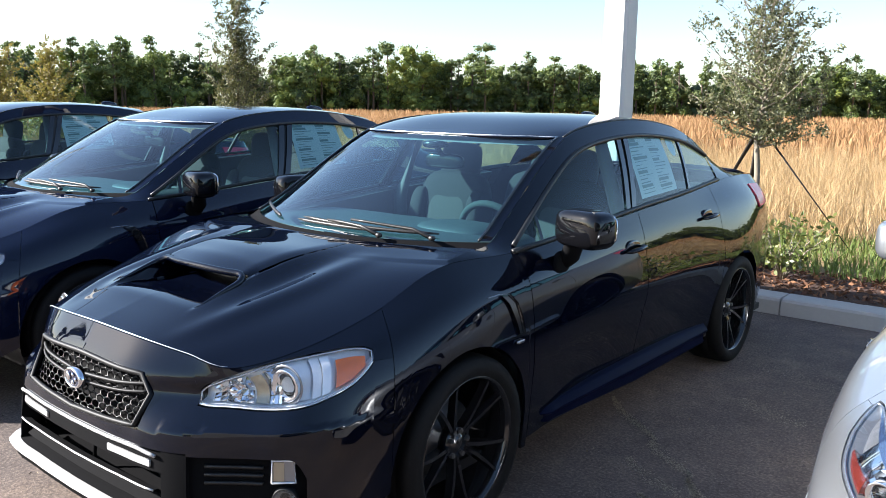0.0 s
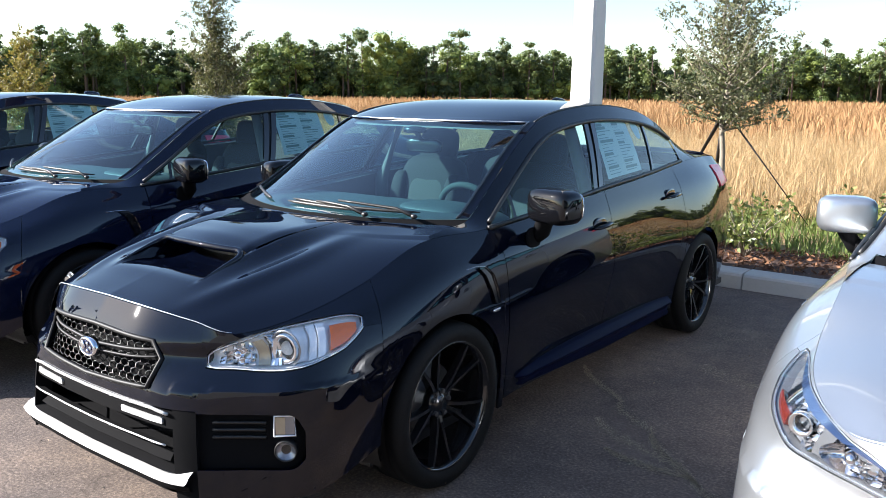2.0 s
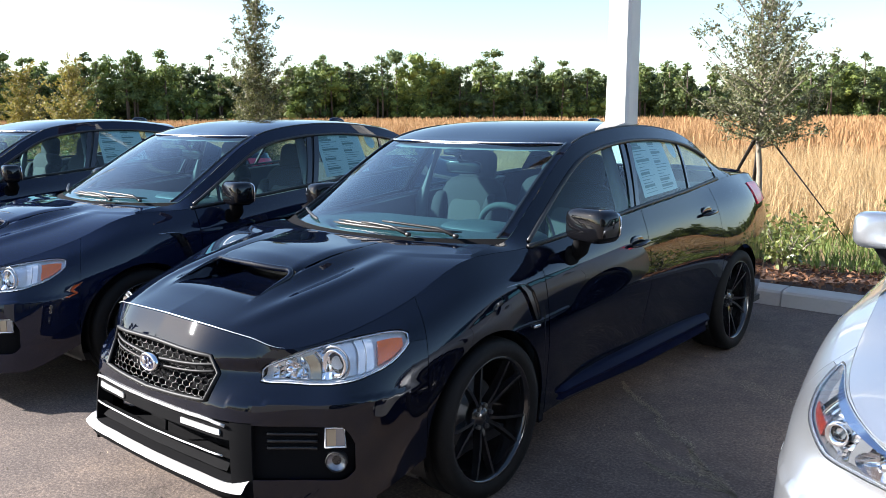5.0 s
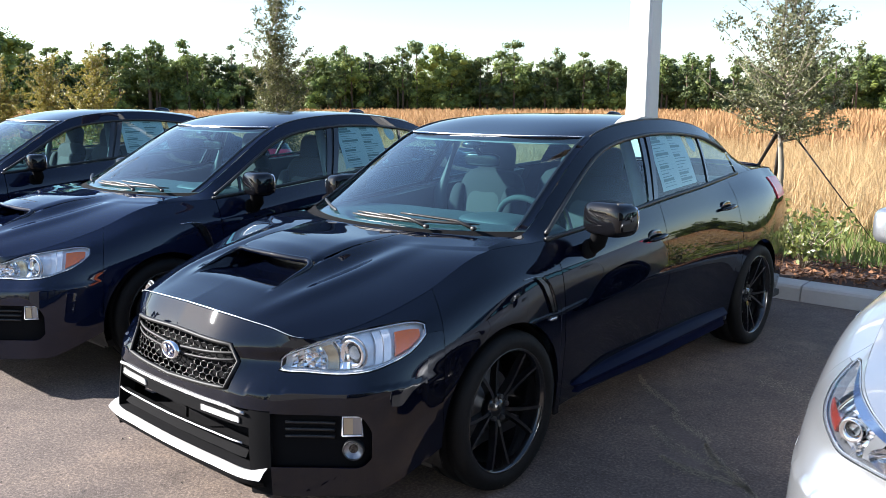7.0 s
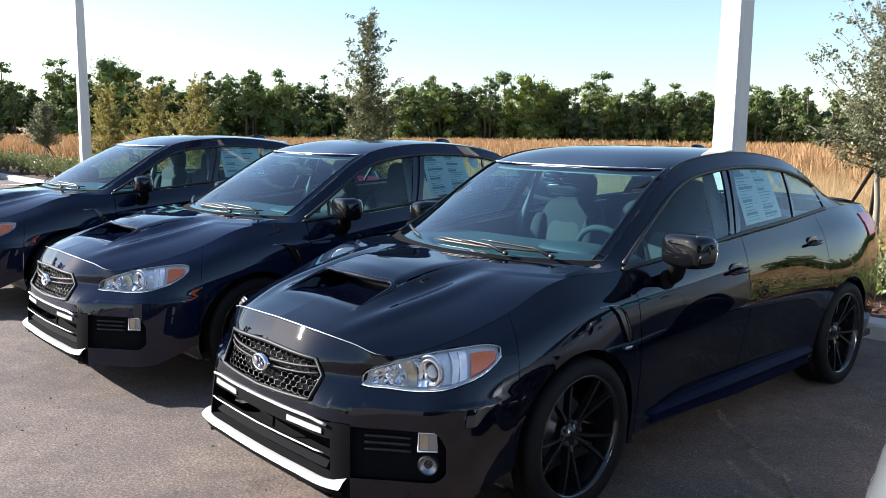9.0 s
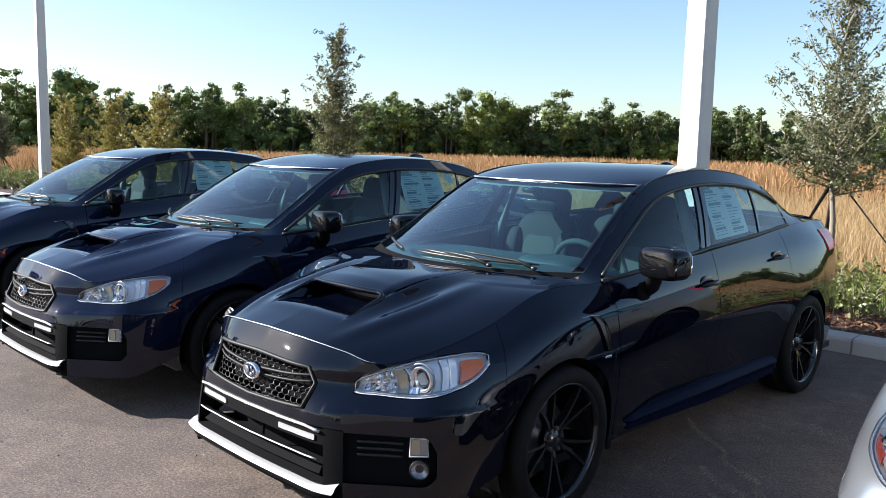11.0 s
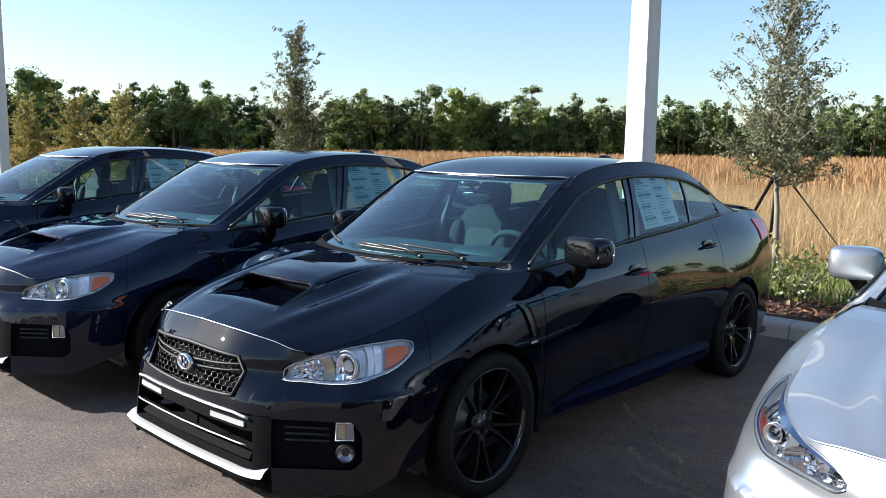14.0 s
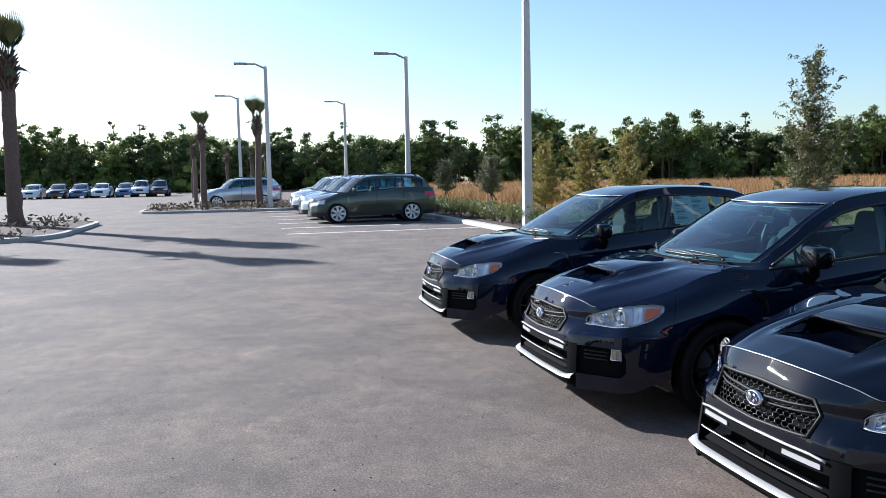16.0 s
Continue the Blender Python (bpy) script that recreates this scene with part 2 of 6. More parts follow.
def tube(points, radius, n=8, flat=1.0):
    """A round bar through points; radius may be a number or one for each point."""
    p = [Vector(q) for q in points]
    rs = radius if hasattr(radius, "__len__") else [radius] * len(p)
    verts, faces = [], []
    up = Vector((0, 0, 1))
    for i, q in enumerate(p):
        d = (p[min(i + 1, len(p) - 1)] - p[max(i - 1, 0)]).normalized()
        a = d.cross(up if abs(d.z) < 0.95 else Vector((1, 0, 0))).normalized()
        b = d.cross(a)
        for k in range(n):
            w = 2 * math.pi * k / n
            verts.append(tuple(q + a * math.cos(w) * rs[i] + b * math.sin(w) * rs[i] * flat))
    for i in range(len(p) - 1):
        for k in range(n):
            w = (k + 1) % n
            faces.append([i * n + k, i * n + w, (i + 1) * n + w, (i + 1) * n + k][::-1])
    faces += [list(range(n)), list(range(len(p) * n - n, len(p) * n))[::-1]]
    return verts, faces


def blob(center, size, e=0.5, nu=20, nv=12, m=None):
    """A rounded box or egg (superellipsoid); e=1 is an ellipsoid, small e is boxy."""
    f = lambda w, q: math.copysign(abs(w) ** q, w)
    verts, faces = [], []
    for i in range(nv + 1):
        v = -math.pi / 2 + math.pi * i / nv
        for k in range(nu):
            u = 2 * math.pi * k / nu
            p = Vector((size[0] * f(math.cos(v), e) * f(math.cos(u), e), size[1] * f(math.cos(v), e) * f(math.sin(u), e), size[2] * f(math.sin(v), e)))
            verts.append(tuple(Vector(center) + (m @ p if m else p)))
    for i in range(nv):
        for k in range(nu):
            q = (k + 1) % nu
            faces.append([i * nu + k, i * nu + q, (i + 1) * nu + q, (i + 1) * nu + k])
    return verts, faces


def brick(x0, x1, y0, y1, z0, z1, bevel=0.0):
    bm = bmesh.new()
    bmesh.ops.create_cube(bm, size=1, matrix=Matrix.LocRotScale(((x0 + x1) / 2, (y0 + y1) / 2, (z0 + z1) / 2), None, (abs(x1 - x0), abs(y1 - y0), abs(z1 - z0))))
    if bevel:
        bmesh.ops.bevel(bm, geom=bm.edges[:], offset=bevel, segments=2, affect="EDGES")
    return bm


def placed(piece, m):
    v, f = piece
    return [tuple(m @ Vector(p)) for p in v], f


# ---- the sedan's shape: six lines that run from the nose's middle round the corner and along the flank to the tail's middle ----
LINE_BOTTOM = [(0, -.945, .19), (.25, -.94, .19), (.48, -.92, .19), (.655, -.79, .19), (.785, -.65, .19), (.848, -.42, .19), (.86, 0, .19), (.86, .38, .19),
               (.815, .9, .19), (.812, 1.4, .19), (.82, 2.0, .19), (.86, 2.65, .20), (.82, 3.1, .22), (.72, 3.48, .25), (.45, 3.60, .27), (0, 3.63, .27)]
LINE_BUMPER = [(0, -.948, .36), (.25, -.94, .36), (.465, -.915, .36), (.65, -.78, .36), (.79, -.655, .36), (.860, -.42, .36), (.886, 0, .36), (.875, .38, .36),
               (.826, .9, .36), (.822, 1.4, .36), (.832, 2.0, .36), (.888, 2.65, .36), (.845, 3.1, .37), (.74, 3.5, .38), (.46, 3.63, .39), (0, 3.66, .39)]
LINE_WAIST = [(0, -.945, .52), (.25, -.935, .52), (.445, -.895, .54), (.64, -.765, .545), (.778, -.642, .55), (.858, -.41, .55), (.898, 0, .56), (.887, .38, .53),
              (.854, .9, .52), (.850, 1.4, .52), (.858, 2.0, .53), (.899, 2.65, .55), (.862, 3.1, .55), (.75, 3.5, .56), (.47, 3.64, .57), (0, 3.67, .57)]
LINE_SHELF = [(0, -.94, .55), (.25, -.928, .55), (.44, -.88, .56), (.633, -.747, .565), (.768, -.63, .572), (.853, -.405, .58), (.897, 0, .60), (.886, .38, .568),
              (.862, .9, .558), (.858, 1.4, .56), (.865, 2.0, .573), (.898, 2.65, .598), (.860, 3.1, .602), (.751, 3.495, .615), (.472, 3.635, .627), (0, 3.665, .627)]
LINE_HIP = [(0, -.92, .64), (.25, -.905, .64), (.43, -.82, .635), (.61, -.70, .64), (.742, -.592, .65), (.838, -.385, .67), (.890, 0, .71), (.883, .38, .68),
            (.876, .9, .67), (.876, 1.4, .68), (.879, 2.0, .70), (.894, 2.65, .74), (.855, 3.1, .76), (.755, 3.48, .78), (.48, 3.62, .80), (0, 3.65, .80)]
LINE_SHOULDER = [(0, -.895, .715), (.25, -.885, .705), (.42, -.825, .69), (.59, -.708, .69), (.722, -.575, .712), (.798, -.355, .757), (.842, 0, .84), (.855, .38, .845),
                 (.850, .9, .86), (.846, 1.4, .885), (.842, 2.0, .915), (.830, 2.65, .955), (.80, 3.1, .955), (.725, 3.44, .945), (.47, 3.58, .95), (0, 3.62, .95)]
LINE_TOP = [(0, -.852, .790), (.25, -.838, .780), (.42, -.795, .757), (.548, -.732, .727), (.655, -.56, .765), (.708, -.30, .838), (.724, .02, .945), (.772, .40, .955),
            (.795, .9, .985), (.798, 1.4, 1.025), (.785, 2.0, 1.06), (.735, 2.65, 1.10), (.685, 3.1, 1.10), (.64, 3.42, 1.085), (.44, 3.56, 1.09), (0, 3.60, 1.095)]
RAIL = [(.722, .06, .962), (.712, .2, .975), (.695, .36, .99), (.660, .57, 1.105), (.630, .79, 1.24), (.610, 1.0, 1.355), (.606, 1.2, 1.410), (.610, 1.5, 1.440),
        (.610, 1.8, 1.440), (.602, 2.1, 1.415), (.597, 2.3, 1.382), (.598, 2.53, 1.315), (.608, 2.77, 1.205), (.62, 3.0, 1.112)]
LAMP_S = {"narrow": (2.26, 2.40, 2.70, 3.10, 3.58, 4.03, 4.40, 4.62, 4.80, 4.90), "wide": (1.95, 2.12, 2.50, 2.95, 3.58, 4.03, 4.35, 4.78, 4.92, 5.00)}
LAMP_LOW = {"narrow": (.617, .613, .613, .610, .614, .625, .648, .668, .698, .724), "wide": (.700, .678, .674, .668, .670, .700, .725, .770, .796, .816)}
LAMP_HIGH = {"narrow": (.652, .672, .694, .713, .735, .750, .759, .763, .761, .752), "wide": (.716, .738, .756, .768, .790, .806, .816, .826, .828, .826)}
# the silver car's higher hood edge
LIFT = (.012, .018, .034, .052, .050, .016, 0, 0, 0, 0, 0, 0, 0, 0, 0, 0)
WHEEL_R, ARCH_R, BASE = 0.325, 0.365, 2.65


class Shape:
    """The surfaces of a car: a skin round the sides, and what is stretched between its top line and the roof rail."""

    def __init__(self, lines, rail, header=(.86, 1.368), crown=(1.5, 1.472), tail=(2.42, 1.425), deck=(3.05, 1.12), cowl=(.11, .985)):
        self.net = np.array(lines, float)
        self.rail_pts = np.array(rail, float)
        self.header, self.crown, self.tail, self.deck, self.cowl = header, crown, tail, deck, cowl
        ss = np.linspace(0, 15, 1501)
        self.ss, self.ys = ss, spline(self.net[2], ss)[:, 1]

    def s_of_y(self, y):
        lo, hi = np.searchsorted(self.ss, 4.0), np.searchsorted(self.ss, 13.0)
        return np.interp(y, self.ys[lo:hi], self.ss[lo:hi])

    def skin(self, s, z, out=0.0):
        """Points of the skin at stations s (negative: the other side) and heights z."""
        s, z = np.broadcast_arrays(np.asarray(s, float), np.asarray(z, float))
        a = np.abs(s)
        rows = np.stack([spline(line, a.ravel()) for line in self.net])
        vs = np.linspace(0, 6, 73)
        col = spline(rows, vs)
        zz = col[:, :, 2]
        want = z.ravel()
        res = np.empty((len(want), 3))
        for k in range(len(want)):
            v = np.interp(want[k], np.maximum.accumulate(zz[:, k]), vs)
            res[k] = spline(rows[:, k], np.array([v]))[0]
        res = res.reshape(*s.shape, 3)
        if out:
            ctr = np.stack([np.zeros_like(res[..., 0]), np.clip(res[..., 1], 0.1, 2.9)], -1)
            w = res[..., :2] - ctr
            w /= np.maximum(np.linalg.norm(w, axis=-1, keepdims=True), 1e-6)
            res[..., :2] += w * out
        res[..., 0] *= np.where(s < 0, -1, 1)
        return res

    def top(self, s):
        return spline(self.net[6], np.abs(s))

    def top_at(self, y):
        p = self.net[6][5:14]
        return curve_at(p, 1, y)

    def rail(self, y):
        return curve_at(self.rail_pts, 1, y)

    def side(self, y, w):
        """The greenhouse's flank: w runs from the belt line up to the roof rail."""
        y, w = np.broadcast_arrays(np.asarray(y, float), np.asarray(w, float))
        a, b = self.top_at(y.ravel()), self.rail(y.ravel())
        k = w.ravel()[:, None]
        p = a + (b - a) * k
        ln = np.linalg.norm(b - a, axis=1)
        p[:, 0] += 0.035 * ln * np.sin(np.pi * k[:, 0])
        return p.reshape(*y.shape, 3)

    def span(self, edge, mid, nu, power=2.0):
        """Rows stretched from edge points over middle points and mirrored; edge and mid: n x 3."""
        u = np.linspace(-1, 1, nu)
        g = np.empty((len(edge), nu, 3))
        for n, (e, m) in enumerate(zip(edge, mid)):
            k = np.abs(u) ** power
            g[n, :, 0] = u * e[0]
            g[n, :, 1] = m[1] + (e[1] - m[1]) * k
            g[n, :, 2] = m[2] + (e[2] - m[2]) * k
        return g


def stretch(shape, s0, s1, lo, hi, ns, nz, out=0.0):
    """A grid on the skin between two heights, which may be functions of s."""
    s = np.linspace(s0, s1, ns)
    l = np.array([lo(abs(q)) if callable(lo) else lo for q in s])
    h = np.array([hi(abs(q)) if callable(hi) else hi for q in s])
    k = np.linspace(0, 1, nz)
    return shape.skin(np.repeat(s[:, None], nz, 1), l[:, None] + (h - l)[:, None] * k, out)


def flank(shape, y0, y1, nz=22, gap=0.0025, zlo=0.2, step=0.035):
    """A body panel between two places along the car, cut round the wheels."""
    ys = list(np.arange(y0 + gap, y1 - gap, step)) + [y1 - gap]
    for c in (0.0, BASE):
        ys += [c + ARCH_R * math.cos(a) for a in np.linspace(0, math.pi, 31) if y0 + gap < c + ARCH_R * math.cos(a) < y1 - gap]
    ys = np.array(sorted(ys))
    ys = ys[np.concatenate([[True], np.diff(ys) > 1e-3])]
    lo = np.full(len(ys), zlo)
    for c in (0.0, BASE):
        d = np.abs(ys - c)
        lo = np.where(d < ARCH_R, np.maximum(lo, WHEEL_R + np.sqrt(np.maximum(ARCH_R**2 - d**2, 0))), lo)
    s = shape.s_of_y(ys)
    hi = shape.top(s)[:, 2] - 0.001
    k = np.linspace(0, 1, nz)
    return shape.skin(np.repeat(s[:, None], nz, 1), lo[:, None] + (hi - lo)[:, None] * k)


def wheel_mesh_parts(style):
    """Tyre, rim, spokes, hub and brake of one wheel, turned round x, with its outer face towards +x."""
    R = WHEEL_R
    tyre = lathe([(-.10, .246), (-.115, .265), (-.118, .285), (-.108, R - .012), (-.09, R - .003), (-.052, R), (-.05, R - .008), (-.044, R - .008), (-.042, R), (.042, R), (.044, R - .008),
                  (.05, R - .008), (.052, R), (.09, R - .003), (.108, R - .012), (.118, .285), (.115, .265), (.10, .246)], 56)
    if style == "sport":
        rim = lathe([(-.10, .246), (.085, .246), (.102, .256), (.108, .252), (.10, .243), (.085, .238), (.06, .234), (-.09, .226)], 56)
        pieces = []
        for g in range(5):
            for d in (-1, 1):
                a0, a1 = 2 * math.pi * g / 5 + d * 0.13, 2 * math.pi * g / 5 + d * 0.24
                v, f = [], []
                for k in range(7):
                    q = k / 6
                    a, r = a0 + (a1 - a0) * q, 0.045 + 0.196 * q
                    x = 0.050 + 0.042 * q**0.8
                    w, th = 0.0125 - 0.003 * q, 0.034 - 0.010 * q
                    c, s = math.cos(a), math.sin(a)
                    for t, xx in ((-w, x - th), (-w * .6, x), (w * .6, x), (w, x - th)):
                        v.append((xx, r * c - t * s, r * s + t * c))
                for k in range(6):
                    for j in range(4):
                        f.append([k * 4 + j, k * 4 + (j + 1) % 4, k * 4 + 4 + (j + 1) % 4, k * 4 + 4 + j][::-1])
                pieces.append((v, f))
        spokes = joined(pieces)
    else:
        rim = lathe([(-.10, .246), (.085, .246), (.10, .25), (.104, .246), (.085, .228), (.06, .21), (-.09, .2)], 40)
        pieces = []
        for g in range(7):
            a = 2 * math.pi * g / 7
            v, f = [], []
            for k in range(5):
                q = k / 4
                r, w, x = .04 + .19 * q, .030 + .028 * q, .100 - .006 * q
                c, s = math.cos(a), math.sin(a)
                for t, xx in ((-w, x - .03), (-w * .7, x), (w * .7, x), (w, x - .03)):
                    v.append((xx, r * c - t * s, r * s + t * c))
            for k in range(4):
                for j in range(4):
                    f.append([k * 4 + j, k * 4 + (j + 1) % 4, k * 4 + 4 + (j + 1) % 4, k * 4 + 4 + j][::-1])
            pieces.append((v, f))
        spokes = joined(pieces)
    hub = lathe([(.0, .06), (.045, .062), (.052, .05), (.052, .034), (.060, .030), (.062, .001)], 24)
    nuts = lathe([(.04, .011), (.062, .010), (.064, .001)], 6)
    disc = lathe([(-.03, .07), (-.03, .145), (-.008, .145), (-.008, .07), (.01, .065), (.01, .001)], 36)
    return {"tyre": tyre, "rim": rim, "spokes": spokes, "hub": hub, "nuts": nuts, "disc": disc}


def wheel_meshes(style):
    return {k: mesh_from(*v, smooth=k not in ("spokes", "nuts")) for k, v in wheel_mesh_parts(style).items()}


WHEELS = {"sport": wheel_meshes("sport"), "plain": wheel_meshes("plain")}


def add_wheels(car, style, mat, base=BASE, track=.772, scale=1.0):
    meshes = WHEELS[style]
    for sx, y in ((1, 0), (-1, 0), (1, base), (-1, base)):
        w = part("wheel", meshes["rim"], mat, car)
        w.matrix_basis = Matrix.Translation((sx * track, y + .015, WHEEL_R * scale)) @ Matrix.Rotation(0 if sx > 0 else math.pi, 4, "Z") @ Matrix.Rotation(0.5 + y + sx * .3, 4, "X") @ Matrix.Scale(scale, 4)
        part("tyre", meshes["tyre"], RUBBER, w, "black rubber tyre")
        part("spokes", meshes["spokes"], mat, w)
        part("hub_cap", meshes["hub"], mat, w)
        for k in range(5 if style == "sport" else 0):
            nut = part("lug_nut", meshes["nuts"], STEEL, w)
            nut.matrix_basis = Matrix.Translation((0, .048 * math.cos(1.257 * k + .6), .048 * math.sin(1.257 * k + .6)))
        part("brake_disc", meshes["disc"], STEEL, w, "grey steel brake disc")


def add_seat(car, x, y):
    seat = part("seat", joined_mesh([blob((x, y, .50), (.25, .27, .085), .45), blob((x, y + .33, .80), (.235, .075, .34), .45, m=Matrix.Rotation(-.22, 3, "X")),
                                     blob((x - .2, y + .30, .78), (.055, .09, .26), .5, m=Matrix.Rotation(-.22, 3, "X")), blob((x + .2, y + .30, .78), (.055, .09, .26), .5, m=Matrix.Rotation(-.22, 3, "X"))]), CLOTH, car, "black cloth bucket seat")
    part("headrest", joined_mesh([blob((x, y + .425, 1.19), (.125, .055, .105), .5, m=Matrix.Rotation(-.15, 3, "X")), tube([(x - .05, y + .40, 1.02), (x - .05, y + .42, 1.14)], .008), tube([(x + .05, y + .40, 1.02), (x + .05, y + .42, 1.14)], .008)]), CLOTH, seat)
    part("seat_panel", joined_mesh([blob((x, y + .272, .80), (.145, .02, .23), .45, m=Matrix.Rotation(-.22, 3, "X")), blob((x, y - .02, .575), (.16, .2, .016), .5)]), CLOTH_LIGHT, seat, "grey fabric centre panel")


def joined_mesh(pieces, smooth=True):
    return mesh_from(*joined(pieces), smooth=smooth)


def add_sticker(car, shape, y0, y1, w0, w1, side=1, rows=16, seed=1):
    """A price sheet inside a side window: white paper with printed bars."""
    rnd = random.Random(seed)

    def at(a, b, inset=.012):
        p = shape.side(np.array(a), np.array(b))
        p[..., 0] = side * (p[..., 0] - inset)
        return p
    ys, ws = np.linspace(y0, y1, 6), np.linspace(w0, w1, 6)
    label = part("price_sheet", mesh_from(*sheet(at(ys[:, None].repeat(6, 1), ws[None].repeat(6, 0)), flip=side > 0)), PAPER, car, "white printed price sheet behind the glass")
    bars = []
    for k in range(rows):
        w = w1 - (w1 - w0) * (k + 1) / (rows + 1.2)
        for c in range(2):
            a = y0 + (y1 - y0) * (0.07 + 0.47 * c)
            b = a + (y1 - y0) * rnd.uniform(.15, .38)
            t = (w1 - w0) * rnd.choice((.005, .006, .008, .008, .026))
            p = at(np.linspace(a, b, 4)[:, None].repeat(2, 1), np.array([w - t, w + t])[None].repeat(4, 0), .0095)
            bars.append(sheet(p, flip=side > 0))
    part("print", joined_mesh(bars), INK, label, "dark grey lines of print")


def make_sedan(name, label, paint, scoop=True, fog=True, wheels="sport", rim=None, lamp_dark=False, sheets=True, group="", lamp_shape="narrow", mirror_x=.965, mirror_w=.118):
    """A four-door sedan facing -y, with the ground point under the middle of its front axle at the origin."""
    lift = LIFT if lamp_shape == "wide" else (0,) * 16
    raised = lambda line, k: [(x, y, z + k * d) for (x, y, z), d in zip(line, lift)]
    sh = Shape([LINE_BOTTOM, LINE_BUMPER, LINE_WAIST, LINE_SHELF, LINE_HIP, raised(LINE_SHOULDER, .5), raised(LINE_TOP, 1)], RAIL)
    car = thing(name, label, "car", group)
    stations = LAMP_S[lamp_shape]
    L0, L1 = stations[0], stations[-1]
    fine = np.linspace(L0, L1, 81)
    rank = np.interp(fine, stations, range(len(stations)))
    low_z, high_z = (spline(np.array(v[lamp_shape])[:, None], rank)[:, 0] for v in (LAMP_LOW, LAMP_HIGH))
    hl_lo = lambda s: float(np.interp(s, fine, low_z))
    hl_hi = lambda s: float(np.interp(s, fine, high_z))
    topz = lambda s: float(sh.top(np.array([s]))[0, 2]) - .002
    SG, SE = 1.5, float(sh.s_of_y(-.366))
    g_lo = lambda s: float(np.interp(s, (0, 1.38, SG), (.532, .546, .632)))
    g_hi = lambda s: float(np.interp(s, (0, 1.3, SG), (.702, .691, .638)))

    # front bumper skin
    band = .492
    in_lo = lambda s: .300 + .034 * max(0, (s - 3.72) / .28) ** 2.2
    in_hi = lambda s: .484 - .060 * max(0, (s - 3.72) / .28) ** 2.2
    pieces = [sheet(stretch(sh, -SG, SG, band, g_lo, 49, 8), .02)]
    for piece in (sheet(stretch(sh, SG, L0, band, topz, 20, 22), 0), sheet(stretch(sh, L0, L1, band, lambda s: hl_lo(s) - .003, 70, 20), .012), sheet(stretch(sh, L1, SE, band, lambda s: hl_lo(L1), 4, 14), .012)):
        pieces += [piece, mirrored(piece)]
    bumper = part("front_bumper", joined_mesh(pieces), paint, car)
    part("nose_panel", mesh_from(*sheet(stretch(sh, -SG, SG, g_hi, topz, 49, 8), .02)), paint, bumper)
    for nm, q in (("bumper_corner", sheet(stretch(sh, 4.0, SE, lambda s: .2 + .10 * ((s - 4.0) / (SE - 4.0)) ** 1.5, band, 22, 18), .012)), ("bumper_sill", sheet(stretch(sh, 2.3, 4.0, .2, in_lo, 48, 8), .02)), ("bumper_ledge", sheet(stretch(sh, 2.3, 4.0, in_hi, band, 48, 4), .02))):
        part(nm, mesh_from(*q), paint, bumper)
        part(nm, mesh_from(*mirrored(q)), paint, bumper)
    piece = sheet(stretch(sh, L0, L1, lambda s: min(hl_hi(s) + .003, topz(s)), topz, 60, 6), .01)
    piece_tip = sheet(stretch(sh, L1, SE, hl_lo(L1) + .001, topz, 4, 6), .01)
    # intake, lip, beams and fog inserts
    part("intake_frame", joined_mesh([sheet(stretch(sh, -2.0, 2.0, .425, .484, 41, 4, -.008), .06)] + [q for p in (sheet(stretch(sh, 1.94, 2.3, .2, .492, 10, 12, -.002), .06),) for q in (p, mirrored(p))]), COWL, bumper, "matt black plastic intake surround")
    part("intake_trim", joined_mesh([tube(sh.skin(np.linspace(-1.86, 1.86, 41), .486 - .010 * np.clip(np.abs(np.linspace(-1.86, 1.86, 41)) - 1.5, 0, 1) / .36, .003), .006, 6)]), SATIN, bumper, "satin silver trim line")
    ss_ = np.linspace(-1.8, 1.8, 25)
    slat = part("intake_slat", joined_mesh([sheet(np.stack([sh.skin(ss_, .366, -.03), sh.skin(ss_, .372, .0)], 1)), sheet(np.stack([sh.skin(ss_, .335, -.05), sh.skin(ss_, .31, -.02)], 1)), tube([(0, -.885, .30), (0, -.875, .43)], .007, 6)]), COWL, bumper)
    part("slat_edge", joined_mesh([tube(sh.skin(ss_, .372, .0), .0035, 6)]), SATIN, slat, "pale slat edge")
    us = np.linspace(.05, 3.9, 30)
    right = sh.skin(us, .205, -.02)
    part("undertray", mesh_from(*sheet(np.stack([right * np.array([-1, 1, 1]), right], 1))), PLASTIC, car)
    part("intake_backing", joined_mesh([sheet(stretch(sh, -2.1, 2.1, .2, .5, 31, 4, -.16)), sheet(np.stack([sh.skin(np.linspace(-2.1, 2.1, 31), z, o) for z, o in ((.284, .0), (.292, -.05), (.302, -.12), (.304, -.17))], 1))]), COWL, bumper)
    lip_s = np.concatenate([np.linspace(-2.2, -1.6, 16), np.linspace(-1.55, 1.55, 41), np.linspace(1.6, 2.2, 16)])
    flare = np.clip((np.abs(lip_s) - 1.62) / .58, 0, 1) ** 1.6
    rows = []
    for k, (z, o, dz, do) in enumerate(((.256, -.03, .006, 0), (.254, .016, .007, .014), (.257, .022, .008, .018), (.260, .022, .010, .014), (.265, .015, .022, .004), (.271, .002, .024, .000), (.273, -.03, .026, 0))):
        ends = lip_s * (1 + (.010 * k - .03) * flare)
        rows.append(sh.skin(ends, z + dz * flare, 0) + (sh.skin(ends, .36, 1.0) - sh.skin(ends, .36, 0)) * (o + do * flare)[:, None])
    lip = np.stack(rows, 1)
    part("lip", mesh_from(*sheet(lip)), SATIN, bumper, "satin silver front lip")
    low = np.linspace(-2.2, 2.2, 61)
